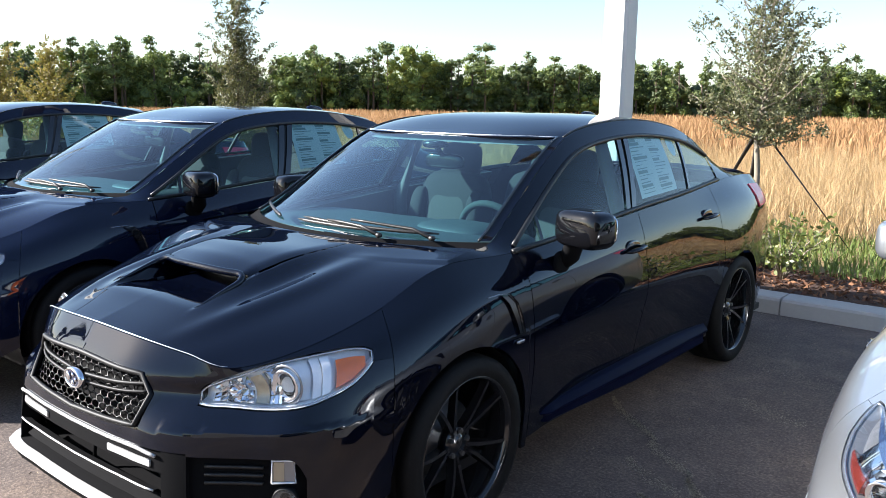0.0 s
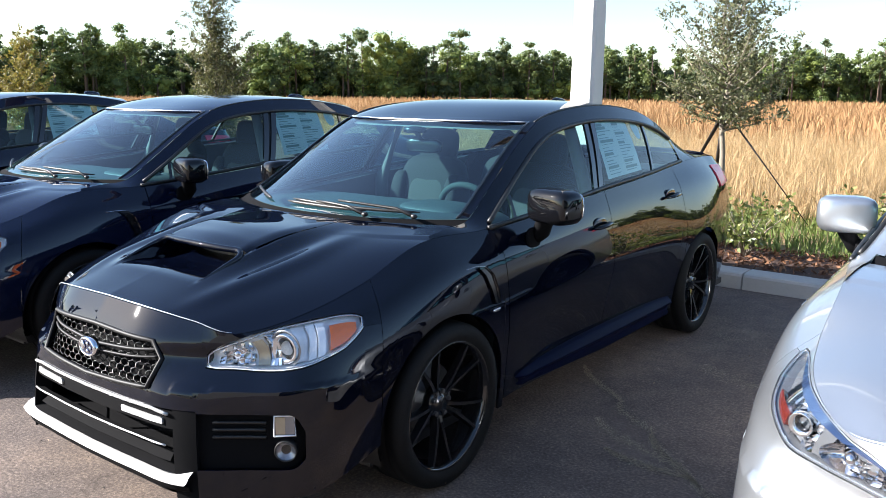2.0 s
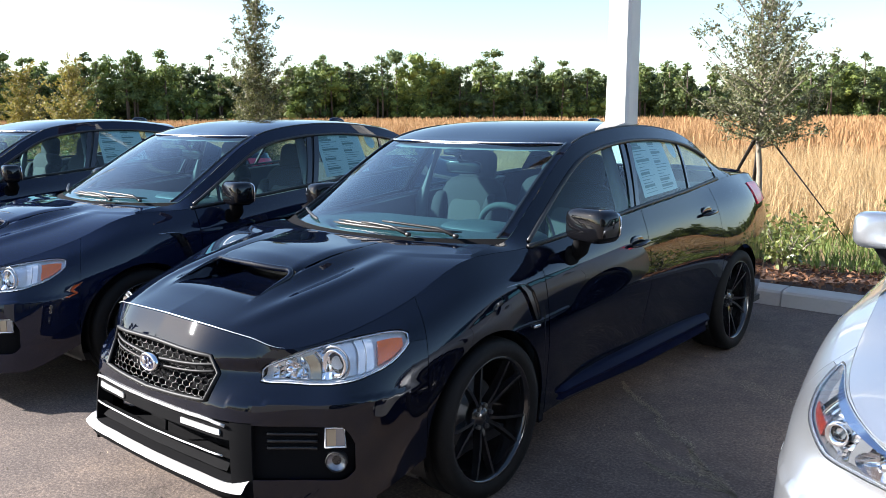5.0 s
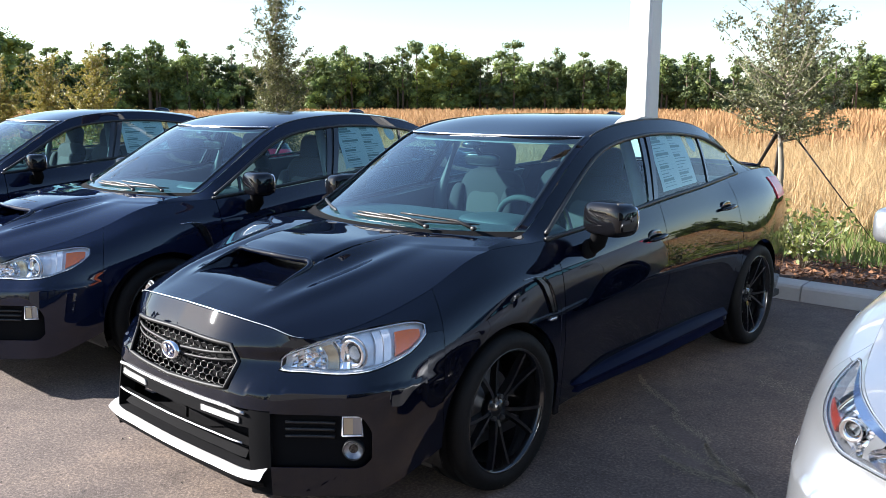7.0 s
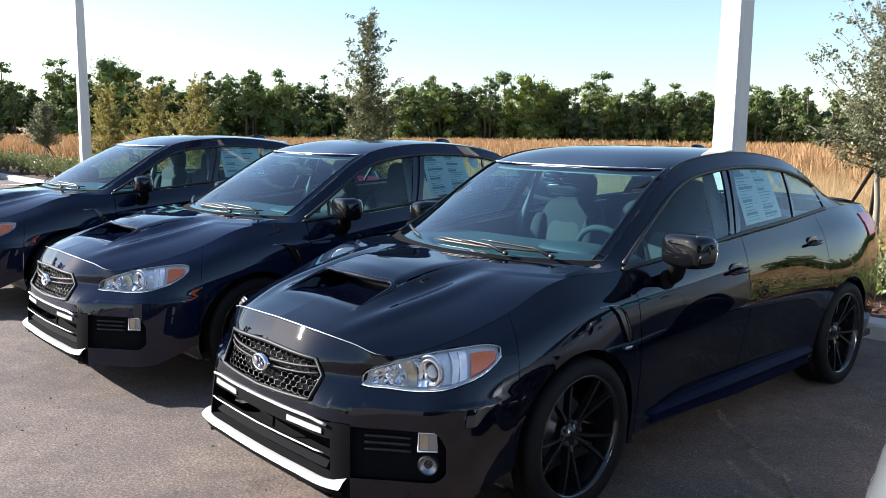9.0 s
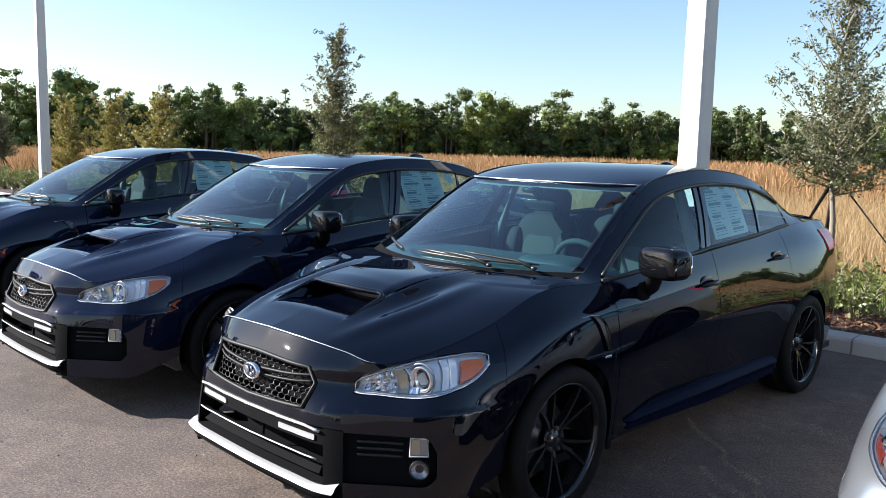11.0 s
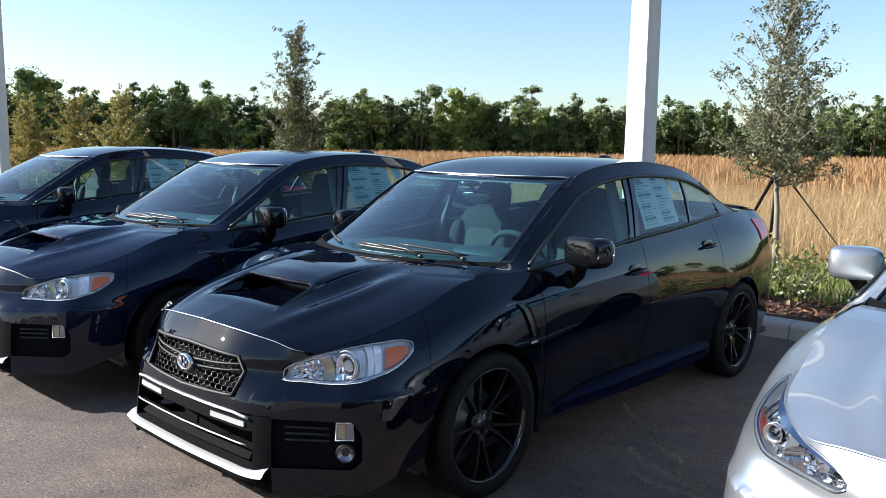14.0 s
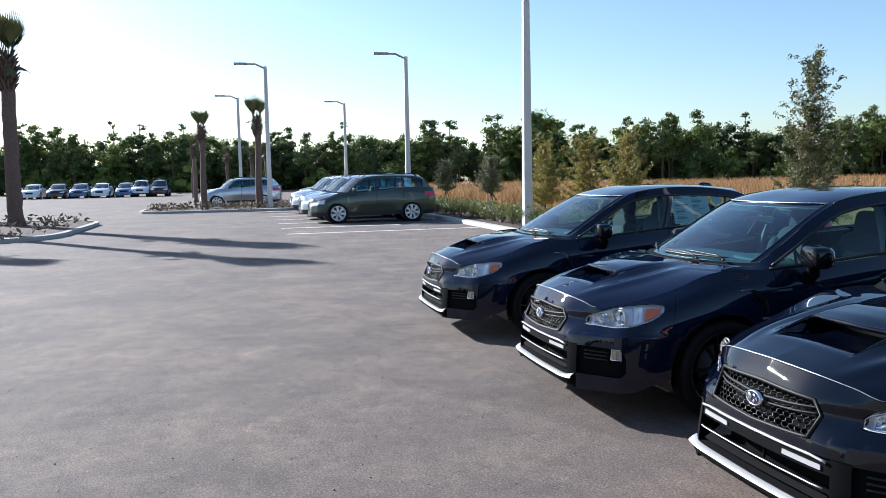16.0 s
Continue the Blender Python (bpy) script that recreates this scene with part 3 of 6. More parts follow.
    part("valance", mesh_from(*sheet(np.stack([sh.skin(low, z, o) for z, o in ((.222, -.06), (.226, .0), (.236, .014), (.252, .018))], 1))), COWL, bumper, "matt black plastic under the lip")
    for sx in (-1, 1):
        p = stretch(sh, .77, 1.73, .438, .458, 12, 3, -.002)
        p[..., 0] *= sx
        part("marker_strip", mesh_from(*sheet(p, .02, flip=sx < 0)), SATIN, bumper, "pale silver strip on the intake beam")
        p = sheet(stretch(sh, 2.26, 4.06, .285, .49, 30, 8, -.024), 0)
        lou = [tube(sh.skin(np.linspace(2.5, 3.3, 9), z, -.018), .006, 5) for z in (.452, .428, .404)]
        insert = part("fog_insert", mesh_from(*(p if sx > 0 else mirrored(p))), COWL, bumper, "black plastic fog lamp surround")
        for q in lou:
            part("louvre", mesh_from(*(q if sx > 0 else mirrored(q))), PLASTIC, insert)
        q = sheet(stretch(sh, 3.46, 3.83, .414, .478, 8, 6, -.012), .012)
        drl = part("daytime_lamp", mesh_from(*(q if sx > 0 else mirrored(q))), LAMP_DARK, insert, "square chrome daytime lamp")
        q = sheet(stretch(sh, 3.48, 3.655, .418, .474, 5, 5, -.008), .004)
        part("lamp_facet", mesh_from(*(q if sx > 0 else mirrored(q))), LAMP_BEIGE, drl, "pale facet of the lamp")
        q = joined([tube([sh.skin(np.array([a]), b, -.006)[0] for a, b in ((3.45, .413), (3.46, .479), (3.82, .479), (3.84, .413), (3.45, .413))], .0032, 6)])
        part("lamp_edge", mesh_from(*(q if sx > 0 else mirrored(q))), LAMP_INNER, drl)
        if fog:
            c = sh.skin(np.array([3.66]), .362, -.012)[0]
            d = Vector((c[0] - .2, c[1] - .0, 0)).normalized()
            rot = d.to_track_quat("X", "Z").to_matrix().to_4x4()
            q = placed(lathe([(-.02, .037), (.006, .037), (.010, .035), (.008, .033), (-.004, .033)], 24), Matrix.Translation(c) @ rot)
            lamp = part("fog_lamp", mesh_from(*(q if sx > 0 else mirrored(q))), PLASTIC, insert, "round fog lamp")
            q = placed(lathe([(.002, .033), (-.004, .026), (-.014, .014), (-.016, .001)], 24), Matrix.Translation(c) @ rot)
            part("bowl", mesh_from(*(q if sx > 0 else mirrored(q))), LAMP_DARK, lamp, "chrome reflector bowl")
            q = placed(blob((.002, 0, 0), (.006, .032, .032), 1, 20, 10), Matrix.Translation(c) @ rot)
            part("lens", mesh_from(*(q if sx > 0 else mirrored(q))), LENS, lamp)
    # grille: frame, honeycomb, wing bar and badge
    hexa = [(-SG, .635)] + [(s, g_lo(abs(s))) for s in np.linspace(-1.38, 1.38, 25)] + [(SG, .635)] + [(s, g_hi(abs(s))) for s in np.linspace(1.3, -1.3, 25)] + [(-SG, .635)]
    frame_pts = [sh.skin(np.array([s]), z, .002)[0] for s, z in hexa]
    grille = part("grille", joined_mesh([tube(frame_pts, .0085, 8)]), GRILLE_BLACK, car, "black hexagonal grille")
    cells = []
    for row in range(9):
        for col in range(-16, 17):
            s, z = (col + .5 * (row % 2)) * .0395 / .246, .536 + row * .0205
            if abs(s) > SG - .06 or not g_lo(abs(s)) - .002 < z < g_hi(abs(s)) + .002:
                continue
            ring = []
            for j in range(7):
                a = math.pi * j / 3 + math.pi / 6
                ring.append(sh.skin(np.array([np.clip(s + .0228 / .246 * math.cos(a), -SG, SG)]), float(np.clip(z + .0137 * math.sin(a), g_lo(abs(s)), g_hi(abs(s)))), -.016)[0])
            cells.append(tube(ring, .0022, 4))
    part("honeycomb", joined_mesh(cells), MESH_BLACK, grille, "black honeycomb mesh")
    part("grille_backing", mesh_from(*sheet(stretch(sh, -1.49, 1.49, g_lo, g_hi, 31, 6, -.075))), COWL, grille)
    ws_ = np.linspace(-1.42, 1.42, 37)
    for z0, o, r in ((.637, -.003, .0062), (.612, -.006, .0050)):
        part("wing_bar", joined_mesh([tube(sh.skin(ws_, z0 + .018 * np.abs(ws_), o), r, 6)]), GRILLE_BLACK, grille)
    badge = part("badge", joined_mesh([placed(lathe([(-.02, .055), (0.0, .058), (.006, .052), (.008, .046), (.002, .043)], 32, "y"), Matrix.Translation((0, -.936, .622)) @ Matrix.Scale(-1, 4, (0, 1, 0)) @ Matrix.Diagonal((.98, 1, .62, 1)))]), CHROME, grille, "chrome oval badge")
    part("badge_face", joined_mesh([placed(lathe([(0.004, .046), (.004, .001)], 24, "y"), Matrix.Translation((0, -.936, .622)) @ Matrix.Scale(-1, 4, (0, 1, 0)) @ Matrix.Diagonal((.98, 1, .62, 1)))]), BLUE_ENAMEL, badge, "blue enamel oval")
    part("badge_shape", joined_mesh([blob((dx, -.943, .622 + dz), (r, .004, r), 1, 8, 6) for dx, dz, r in ((-.022, .004, .016), (.010, .014, .007), (.026, .000, .007), (.008, -.012, .008))]), CHROME, badge)

    # headlights
    for sx in (-1, 1):
        flipped = lambda q: q if sx > 0 else mirrored(q)
        lamp = part("headlight", mesh_from(*flipped(sheet(stretch(sh, L0 + .02, L1 - .02, lambda s: hl_lo(s) + .002, lambda s: hl_hi(s) - .002, 40, 10, -.040)))), LAMP_DARK if lamp_dark else LAMP_INNER, car, "clear headlight with chrome bowls")
        part("lens", mesh_from(*flipped(sheet(stretch(sh, L0, L1, hl_lo, hl_hi, 60, 10, .001)))), LENS, lamp, "clear curved lens")
        rim1 = [sh.skin(np.array([s]), hl_lo(s) + .004, -.006)[0] for s in np.linspace(L0 + .02, L1 - .015, 41)] + [sh.skin(np.array([s]), hl_hi(s) - .004, -.006)[0] for s in np.linspace(L1 - .015, L0 + .02, 41)]
        part("lamp_rim", joined_mesh([flipped(tube(rim1 + rim1[:1], .0026, 6))]), LAMP_CHROME, lamp)
        ls_ = np.linspace(L0 + .01, L1 - .01, 40)
        ledge = np.stack([sh.skin(ls_, np.array([hl_lo(a) for a in ls_]) + dz, o) for dz, o in ((.001, -.001), (.004, -.012), (.006, -.042))], 1)
        part("lower_bezel", mesh_from(*flipped(sheet(ledge, flip=True))), LAMP_DARK if lamp_dark else LAMP_INNER, lamp, "pale bezel along the lamp's foot")
        part("turn_signal", mesh_from(*flipped(sheet(stretch(sh, 3.90 if lamp_dark else 4.38, 4.48 if lamp_dark else 4.80, lambda s: hl_lo(s) + (.010 if lamp_dark else .014), lambda s: max(hl_hi(s) - (.066 if lamp_dark else .024), hl_lo(s) + .016), 16, 6, -.014), .02))), RED_AMBER if lamp_dark else AMBER, lamp, "red side reflector" if lamp_dark else "amber turn signal")
        for s0, r in ((3.62, .030 if lamp_dark else .050), (2.72, .030)):
            z0 = (hl_lo(s0) + hl_hi(s0)) / 2
            r = min(r, .44 * (hl_hi(s0) - hl_lo(s0)))
            c = sh.skin(np.array([s0]), z0, -.024)[0]
            d = Vector((c[0] * .3, -1, 0)).normalized()
            rot = d.to_track_quat("X", "Z").to_matrix().to_4x4()
            if s0 > 3:
                q = placed(lathe([(.022, r * 1.0), (.026, r * .94), (.018, r * .84), (.020, r * .78), (-.004, r * .70), (-.012, r * .66), (-.012, .001)], 28), Matrix.Translation(c) @ rot)
            else:
                q = placed(lathe([(.014, r * 1.35), (.004, r * 1.2), (-.016, r * .8), (-.024, r * .4), (-.024, .001)], 24), Matrix.Translation(c) @ rot @ Matrix.Diagonal((1, 1.7, .85, 1)))
            bowl = part("bowl", mesh_from(*flipped(q)), CHROME, lamp, "chrome reflector bowl")
            q = placed(blob((-.002, 0, 0), (.024, r * .62, r * .62), 1, 20, 10), Matrix.Translation(c) @ rot)
            part("bulb", mesh_from(*flipped(q)), LENS if s0 > 3 else CHROME, bowl)
            if s0 > 3:
                q = placed(lathe([(.006, r * .72), (.008, r * .52), (-.01, r * .5)], 24), Matrix.Translation(c) @ rot)
                part("bulb_ring", mesh_from(*flipped(q)), GLOSS_BLACK, bowl)
        q = sheet(stretch(sh, 3.04, 3.26, lambda s: hl_lo(s) + .012, lambda s: hl_hi(s) - .016, 6, 6, -.018))
        part("divider", mesh_from(*flipped(q)), LAMP_DARK if lamp_dark else LAMP_BEIGE, lamp, "pale divider between the bowls")
        q = sheet(stretch(sh, 2.40, 3.02, lambda s: hl_lo(s) + .006, lambda s: hl_hi(s) - .012, 12, 6, -.030))
        part("inner_chamber", mesh_from(*flipped(q)), LAMP_DARK if lamp_dark else LAMP_INNER, lamp)
        q = sheet(stretch(sh, 3.30, 3.98, lambda s: hl_lo(s) + .010, lambda s: hl_hi(s) - .014, 12, 6, -.032))
        part("inner_chamber", mesh_from(*flipped(q)), LAMP_DARK if lamp_dark else LAMP_INNER, lamp)
        for k in range(2):
            q = sheet(stretch(sh, 4.02 + .15 * k, 4.15 + .15 * k, lambda s: hl_lo(s) + .010, lambda s: hl_hi(s) - .012, 5, 6, -.020 + .006 * k), .008)
            part("side_facet", mesh_from(*flipped(q)), CHROME if lamp_dark else LAMP_INNER, lamp)
        if lamp_dark:
            # Blue strip in place of the sky's reflection on the lens top.
            q = sheet(stretch(sh, 2.2, 4.9, lambda s: hl_hi(s) - .24 * (hl_hi(s) - hl_lo(s)), lambda s: hl_hi(s) - .004, 30, 4, -.012), .01)
            part("sky_reflection", mesh_from(*flipped(q)), LAMP_SKY, lamp, "sky reflected along the lamp's top, painted as a dark blue strip")
        dice, tiers = random.Random(17), 6 if lamp_dark else 4
        for s0, s1, nk in ((2.42, 3.00, 6), (3.28, 3.50, 3)) if not lamp_dark else ((2.12, 2.96, 9), (3.0, 3.52, 6), (3.74, 4.35, 7)):
            cells = []
            for k in range(nk):
                for row in range(tiers):
                    a, b = s0 + (s1 - s0) * k / nk, s0 + (s1 - s0) * (k + .93) / nk
                    pts = []
                    for sa, w in ((a, row / tiers), (b, row / tiers), (b, (row + .93) / tiers), (a, (row + .93) / tiers)):
                        lo, hi = hl_lo(sa) + .010, hl_hi(sa) - .012
                        pts.append(tuple(sh.skin(np.array([sa]), lo + (hi - lo) * w, -.022 - .010 * w + dice.uniform(-.0075, .0075))[0]))
                    cells.append((pts, [[0, 1, 2, 3]]))
            part("reflector", mesh_from(*flipped(joined(cells)), False), CHROME, lamp, "faceted chrome reflector")
        c = sh.skin(np.array([3.62]), (hl_lo(3.62) + hl_hi(3.62)) / 2, -.030)[0]
        rot = Vector((c[0] * .3, -1, 0)).normalized().to_track_quat("X", "Z").to_matrix().to_4x4()
        r = (.22 if lamp_dark else .42) * (hl_hi(3.62) - hl_lo(3.62))
        q = placed(lathe([(.016, r * 1.22), (.020, r * 1.16), (.012, r * .98)], 28), Matrix.Translation(c) @ rot)
        part("projector_ring", mesh_from(*flipped(q)), LAMP_DARK, lamp, "dark ring round the projector")

    # flanks
    front_y0, door_f, door_m, door_r = -.366, .40, 1.40, 2.36
    for sx in (1, -1):
        flipped = lambda q: q if sx > 0 else mirrored(q)
        fender = part("front_fender", joined_mesh([flipped(sheet(flank(sh, front_y0, door_f), .012)), flipped(piece), flipped(piece_tip)]), paint, car)
        for nm, a, b in (("front_door", door_f, door_m), ("rear_door", door_m, door_r)):
            door = part(nm, mesh_from(*flipped(sheet(flank(sh, a, b, zlo=.235), .015))), paint, car)
            hy, hz = (1.275, .866) if nm == "front_door" else (2.19, .930)
            c = sh.skin(sh.s_of_y(np.array([hy])), hz)[0]
            q = joined([tube([(c[0] + .006, hy - .085, hz - .004), (c[0] + .030, hy - .06, hz), (c[0] + .034, hy, hz + .004), (c[0] + .030, hy + .06, hz + .006), (c[0] + .006, hy + .085, hz + .006)], [.010, .013, .014, .013, .010], 8, .75)])
            part("door_handle", mesh_from(*flipped(q)), paint, door)
            part("handle_cup", mesh_from(*flipped(blob((c[0] - .002, hy - .005, hz + .002), (.007, .072, .040), .9, 18, 10))), GLOSS_BLACK, door)
        part("rear_quarter", joined_mesh([flipped(sheet(flank(sh, door_r, 3.30), .012))]), paint, car)
        # door glass frames, pillars and roof rail
        def wt(y):
            a, b = sh.top_at(np.array([y]))[0], sh.rail(np.array([y]))[0]
            return max(.07, 1 - .078 / np.linalg.norm(b - a))
        def strip(y0, y1, f0, f1, n, m, lean0=0.0, lean1=None):
            ys, ln = np.linspace(y0, y1, n), np.linspace(lean0, lean0 if lean1 is None else lean1, n)
            w = np.linspace(0, 1, m)[None].repeat(n, 0)
            yy = ys[:, None] + ln[:, None] * w
            l = np.array([f0(y) if callable(f0) else f0 for y in yy.ravel()]).reshape(n, m)
            h = np.array([f1(y) if callable(f1) else f1 for y in yy.ravel()]).reshape(n, m)
            return sh.side(yy, l + (h - l) * w)
        G0, G1 = .43, 2.56
        part("roof_rail", joined_mesh([flipped(sheet(strip(.062, G0, 0, 1, 24, 10))), flipped(sheet(strip(G0, G1, wt, 1, 80, 6), .012)), flipped(sheet(strip(G1, 3.0, 0, 1, 16, 10)))]), paint, car)
        ditch = sh.rail(np.linspace(1.03, 2.40, 40))
        part("roof_ditch", joined_mesh([flipped(tube(ditch + np.array([-.012, 0, .003]), .005, 6))]), SEAL, car, "dark rubber strip in the roof's gutter")
        part("belt_seal", joined_mesh([flipped(tube([sh.side(np.array(y), np.array(.035))[()] + np.array([.002, 0, 0]) for y in np.linspace(G0 - .03, G1, 60)], .0115, 6))]), SEAL, car, "black rubber belt seal")
        seal_pts = [sh.side(np.array(y), np.array(wt(y) - .004))[()] + np.array([.003, 0, 0]) for y in np.linspace(G0, G1, 60)]
        part("window_surround", joined_mesh([flipped(tube(seal_pts, .011, 6))]), SEAL, car, "black rubber window seal")
        for a, b, n, l in ((1.295, 1.335, 4, .13), (1.352, 1.395, 4, .14), (.588, .606, 3, .04), (2.045, 2.068, 3, .10)):
            part("pillar", mesh_from(*flipped(sheet(strip(a, b, .03, lambda y: wt(y) - .002, n, 12, l) + np.array([.001, 0, 0]), .012))), GLOSS_BLACK, car, "gloss black door pillar")
        part("door_shut", mesh_from(*flipped(sheet(strip(1.334, 1.353, .0, lambda y: wt(y), 3, 12, .13, .14) - np.array([.010, 0, 0])))), SEAL, car)
        for nm, a, b, la, lb in (("quarter_glass", G0 + .005, .59, 0, .04), ("front_window", .605, 1.297, .04, .13), ("rear_window", 1.393, 2.047, .14, .10), ("rear_quarter_glass", 2.066, G1, .10, 0)):
            part(nm, mesh_from(*flipped(sheet(strip(a, b, .03, lambda y: max(wt(y) - .002, .05), 24, 12, la, lb) - np.array([.006, 0, 0])))), SIDE_GLASS, car, "tinted side window")
        # door cards behind the doors
        g = stretch(sh, float(sh.s_of_y(.40)), float(sh.s_of_y(2.3)), .25, lambda s: float(sh.top(np.array([s]))[0, 2]) - .01, 26, 8)
        g[..., 0] -= .075
        sill = np.stack([g[:, -1], sh.top(np.linspace(float(sh.s_of_y(.40)), float(sh.s_of_y(2.3)), 26)) - np.array([.004, 0, .004])], 1)
        part("door_card", joined_mesh([flipped(sheet(g, flip=True)), flipped(sheet(sill))]), DASH, car, "dark plastic inner door panel")
        # side skirt
        ys = np.linspace(.475, 2.22, 40)
        sec = [(-.03, .330), (-.004, .326), (.004, .320), (.026, .294), (.030, .286), (.024, .278), (.006, .266), (.004, .240), (.012, .222), (.004, .208), (-.03, .200)]
        base = sh.skin(sh.s_of_y(ys), .30)
        base[:, 0] = np.maximum(base[:, 0], .846)
        blunt = np.sqrt(np.clip((ys - .47) / .09, 0, 1))
        g = np.stack([np.stack([base[:, 0] + o * blunt - .03 * (1 - blunt), ys, .306 + (z - .306) * (.25 + .75 * blunt) * (.58 + .42 * np.clip((ys - .47) / .9, 0, 1))], -1) for o, z in sec[::-1]], 1)
        part("side_skirt", mesh_from(*flipped(sheet(g, .03))), SKIRT if scoop else paint, car)
        # door mirror
        folded = scoop and sx < 0
        mm = Matrix.Rotation(-1.35 if folded else -.25, 3, "Z")
        mx, my = (.905, .775) if folded else (mirror_x, .60 if scoop else .92)
        foot = .60 if scoop else .92
        mirror = part("door_mirror", joined_mesh([flipped(blob((mx, my, 1.045), (mirror_w, .072, .074), .5, 24, 14, mm))]), MIRROR_BLACK if scoop else paint, car, "folded black door mirror" if folded else "black door mirror" if scoop else "body-coloured door mirror")
        part("mirror_foot", joined_mesh([flipped(tube([(.845, foot + .065, .885), (.872, foot + .055, .915), (.905, foot + .03, .975), (.92, foot + .02, 1.0)], [.030, .042, .040, .028], 12, .75)), flipped(blob((.846, foot + .04, .895), (.014, .055, .045), .6, 14, 8))]), COWL, mirror)
        face = Vector((mx, my, 1.045)) + mm @ Vector((0, .068, 0))
        part("mirror_glass", mesh_from(*flipped(blob(tuple(face), (mirror_w - .015, .006, .062), .5, 20, 8, mm))), CHROME, mirror, "mirror glass")
        # tail lamp, arch liner, fender vent
        g = stretch(sh, float(sh.s_of_y(3.10)), 13.6, lambda s: .925 - .02 * max(0, 13.0 - s), lambda s: float(sh.top(np.array([s]))[0, 2]) - .055, 16, 8, .008)
        part("tail_lamp", mesh_from(*flipped(sheet(g, .03))), RED_LENS, car, "red tail lamp")
        for y in (0, BASE):
            v, f = lathe([(.52, .12), (.52, ARCH_R + .004), (.84, ARCH_R + .004)], 36)
            f = [q for q in f if min(v[i][2] for i in q) > -.14]
            part("arch_liner", mesh_from(*flipped(placed((v, f), Matrix.Translation((0, y, WHEEL_R))))), PLASTIC, car)
        on_skin = lambda rows: [sh.skin(sh.s_of_y(np.array([y])), z, .003)[0] for y, z in rows]
        vent = part("fender_vent", joined_mesh([flipped(sheet(np.array([on_skin(((.20, .835), (.235, .80), (.262, .74), (.285, .675))), on_skin(((.255, .83), (.29, .795), (.31, .74), (.322, .675)))]), .008))]), GLOSS_BLACK, fender, "gloss black fender vent")
        part("vent_edge", joined_mesh([flipped(tube(on_skin(((.13, .838), (.20, .840), (.25, .832), (.29, .797), (.310, .74), (.322, .675))), .0014, 5))]), LAMP_CHROME, vent, "thin bright edge of the vent")
        c = sh.skin(sh.s_of_y(np.array([.29])), .652, .006)[0]
        part("fender_badge", joined_mesh([flipped(blob(tuple(c), (.004, .026, .007), .4, 12, 6))]), LAMP_CHROME, fender, "small silver fender badge")

    # rear bumper and trunk
    part("rear_bumper", joined_mesh([p for q in (sheet(stretch(sh, float(sh.s_of_y(3.30)), 15, .24, lambda s: float(sh.top(np.array([min(s, 15)]))[0, 2]) - .002, 26, 16)),) for p in (q, mirrored(q))]), paint, car)
    n = 14
    edge = sh.top_at(np.linspace(2.99, 3.42, n))
    edge[-1] = (.64, 3.42, 1.085)
    mid = np.stack([np.zeros(n), np.linspace(sh.deck[0], 3.60, n), np.linspace(sh.deck[1], 1.097, n)], -1)
    part("trunk_lid", mesh_from(*sheet(sh.span(edge, mid, 25, 2.4), .01, flip=True)), paint, car)
    part("trunk_spoiler", joined_mesh([tube([(x, 3.54 - .12 * (x / .62) ** 2, 1.108 - .015 * (x / .62) ** 2) for x in np.linspace(-.58, .58, 15)], [.004] + [.018] * 13 + [.004], 8, .5)]), paint, car)

    # hood
    nq, nu = 64, 141
    q = np.linspace(0, 1, nq)
    edge = np.concatenate([sh.top(np.linspace(2.95, 6.12, nq - 12)), sh.rail(np.linspace(.08, .29, 12)) + np.array([0, 0, -.004])])
    mid = np.stack([np.zeros(nq), *curve_at([(0, -.852, .790), (0, -.65, .846), (0, -.4, .893), (0, -.2, .930), (0, .0, .970), (0, .07, .980)], 1, -.852 + .912 * q)[:, 1:].T], -1)
    mid[:, 2] += lift[0] + (.020 if lift[0] else 0) * np.sin(np.pi * q)
    u = np.linspace(-1, 1, nu)
    fs = np.linspace(0, 2.95, 200)
    fp = sh.top(fs)
    hood = np.empty((nq, nu, 3))
    for i in range(nq):
        xe, ye, ze = edge[i]
        x = np.abs(u) * xe
        x0 = np.abs(u) * edge[0][0]
        gy = (np.interp(x0, fp[:, 0], fp[:, 1]) - fp[0, 1]) / (fp[-1, 1] - fp[0, 1])
        gz = (np.interp(x0, fp[:, 0], fp[:, 2]) - fp[0, 2]) / (fp[-1, 2] - fp[0, 2])
        k = np.exp(-q[i] * 7)
        gy = gy * k + (np.abs(u) ** 2.2) * (1 - k)
        gz = gz * k + (np.abs(u) ** 3.0) * (1 - k)
        hood[i, :, 0], hood[i, :, 1], hood[i, :, 2] = u * xe, mid[i, 1] + (ye - mid[i, 1]) * gy, mid[i, 2] + (ze - mid[i, 2]) * gz
        # two long soft creases
        crease = np.exp(-((np.abs(u) - .60) / .075) ** 2) * .015 * np.sin(np.pi * min(1, q[i] * 1.15))
        hood[i, :, 2] += crease
    smooth = lambda v: np.clip(v, 0, 1) ** 2 * (3 - 2 * np.clip(v, 0, 1))
    plain = hood.copy()
    swell = lambda x, y: (.034 * smooth((y + .74) / .30) + .014 * smooth((y + .49) / .12)) * (1 - smooth((y + .30) / .40)) * (1 - smooth((np.abs(x) - .215) / .15))
    IN = .258

    def base_z(x, y):
        cols = [(np.interp(abs(x) / edge[i][0], u, plain[i, :, 1]), np.interp(abs(x) / edge[i][0], u, plain[i, :, 2])) for i in range(nq)]
        cols = np.array(cols)
        return np.interp(y, cols[:, 0], cols[:, 1])
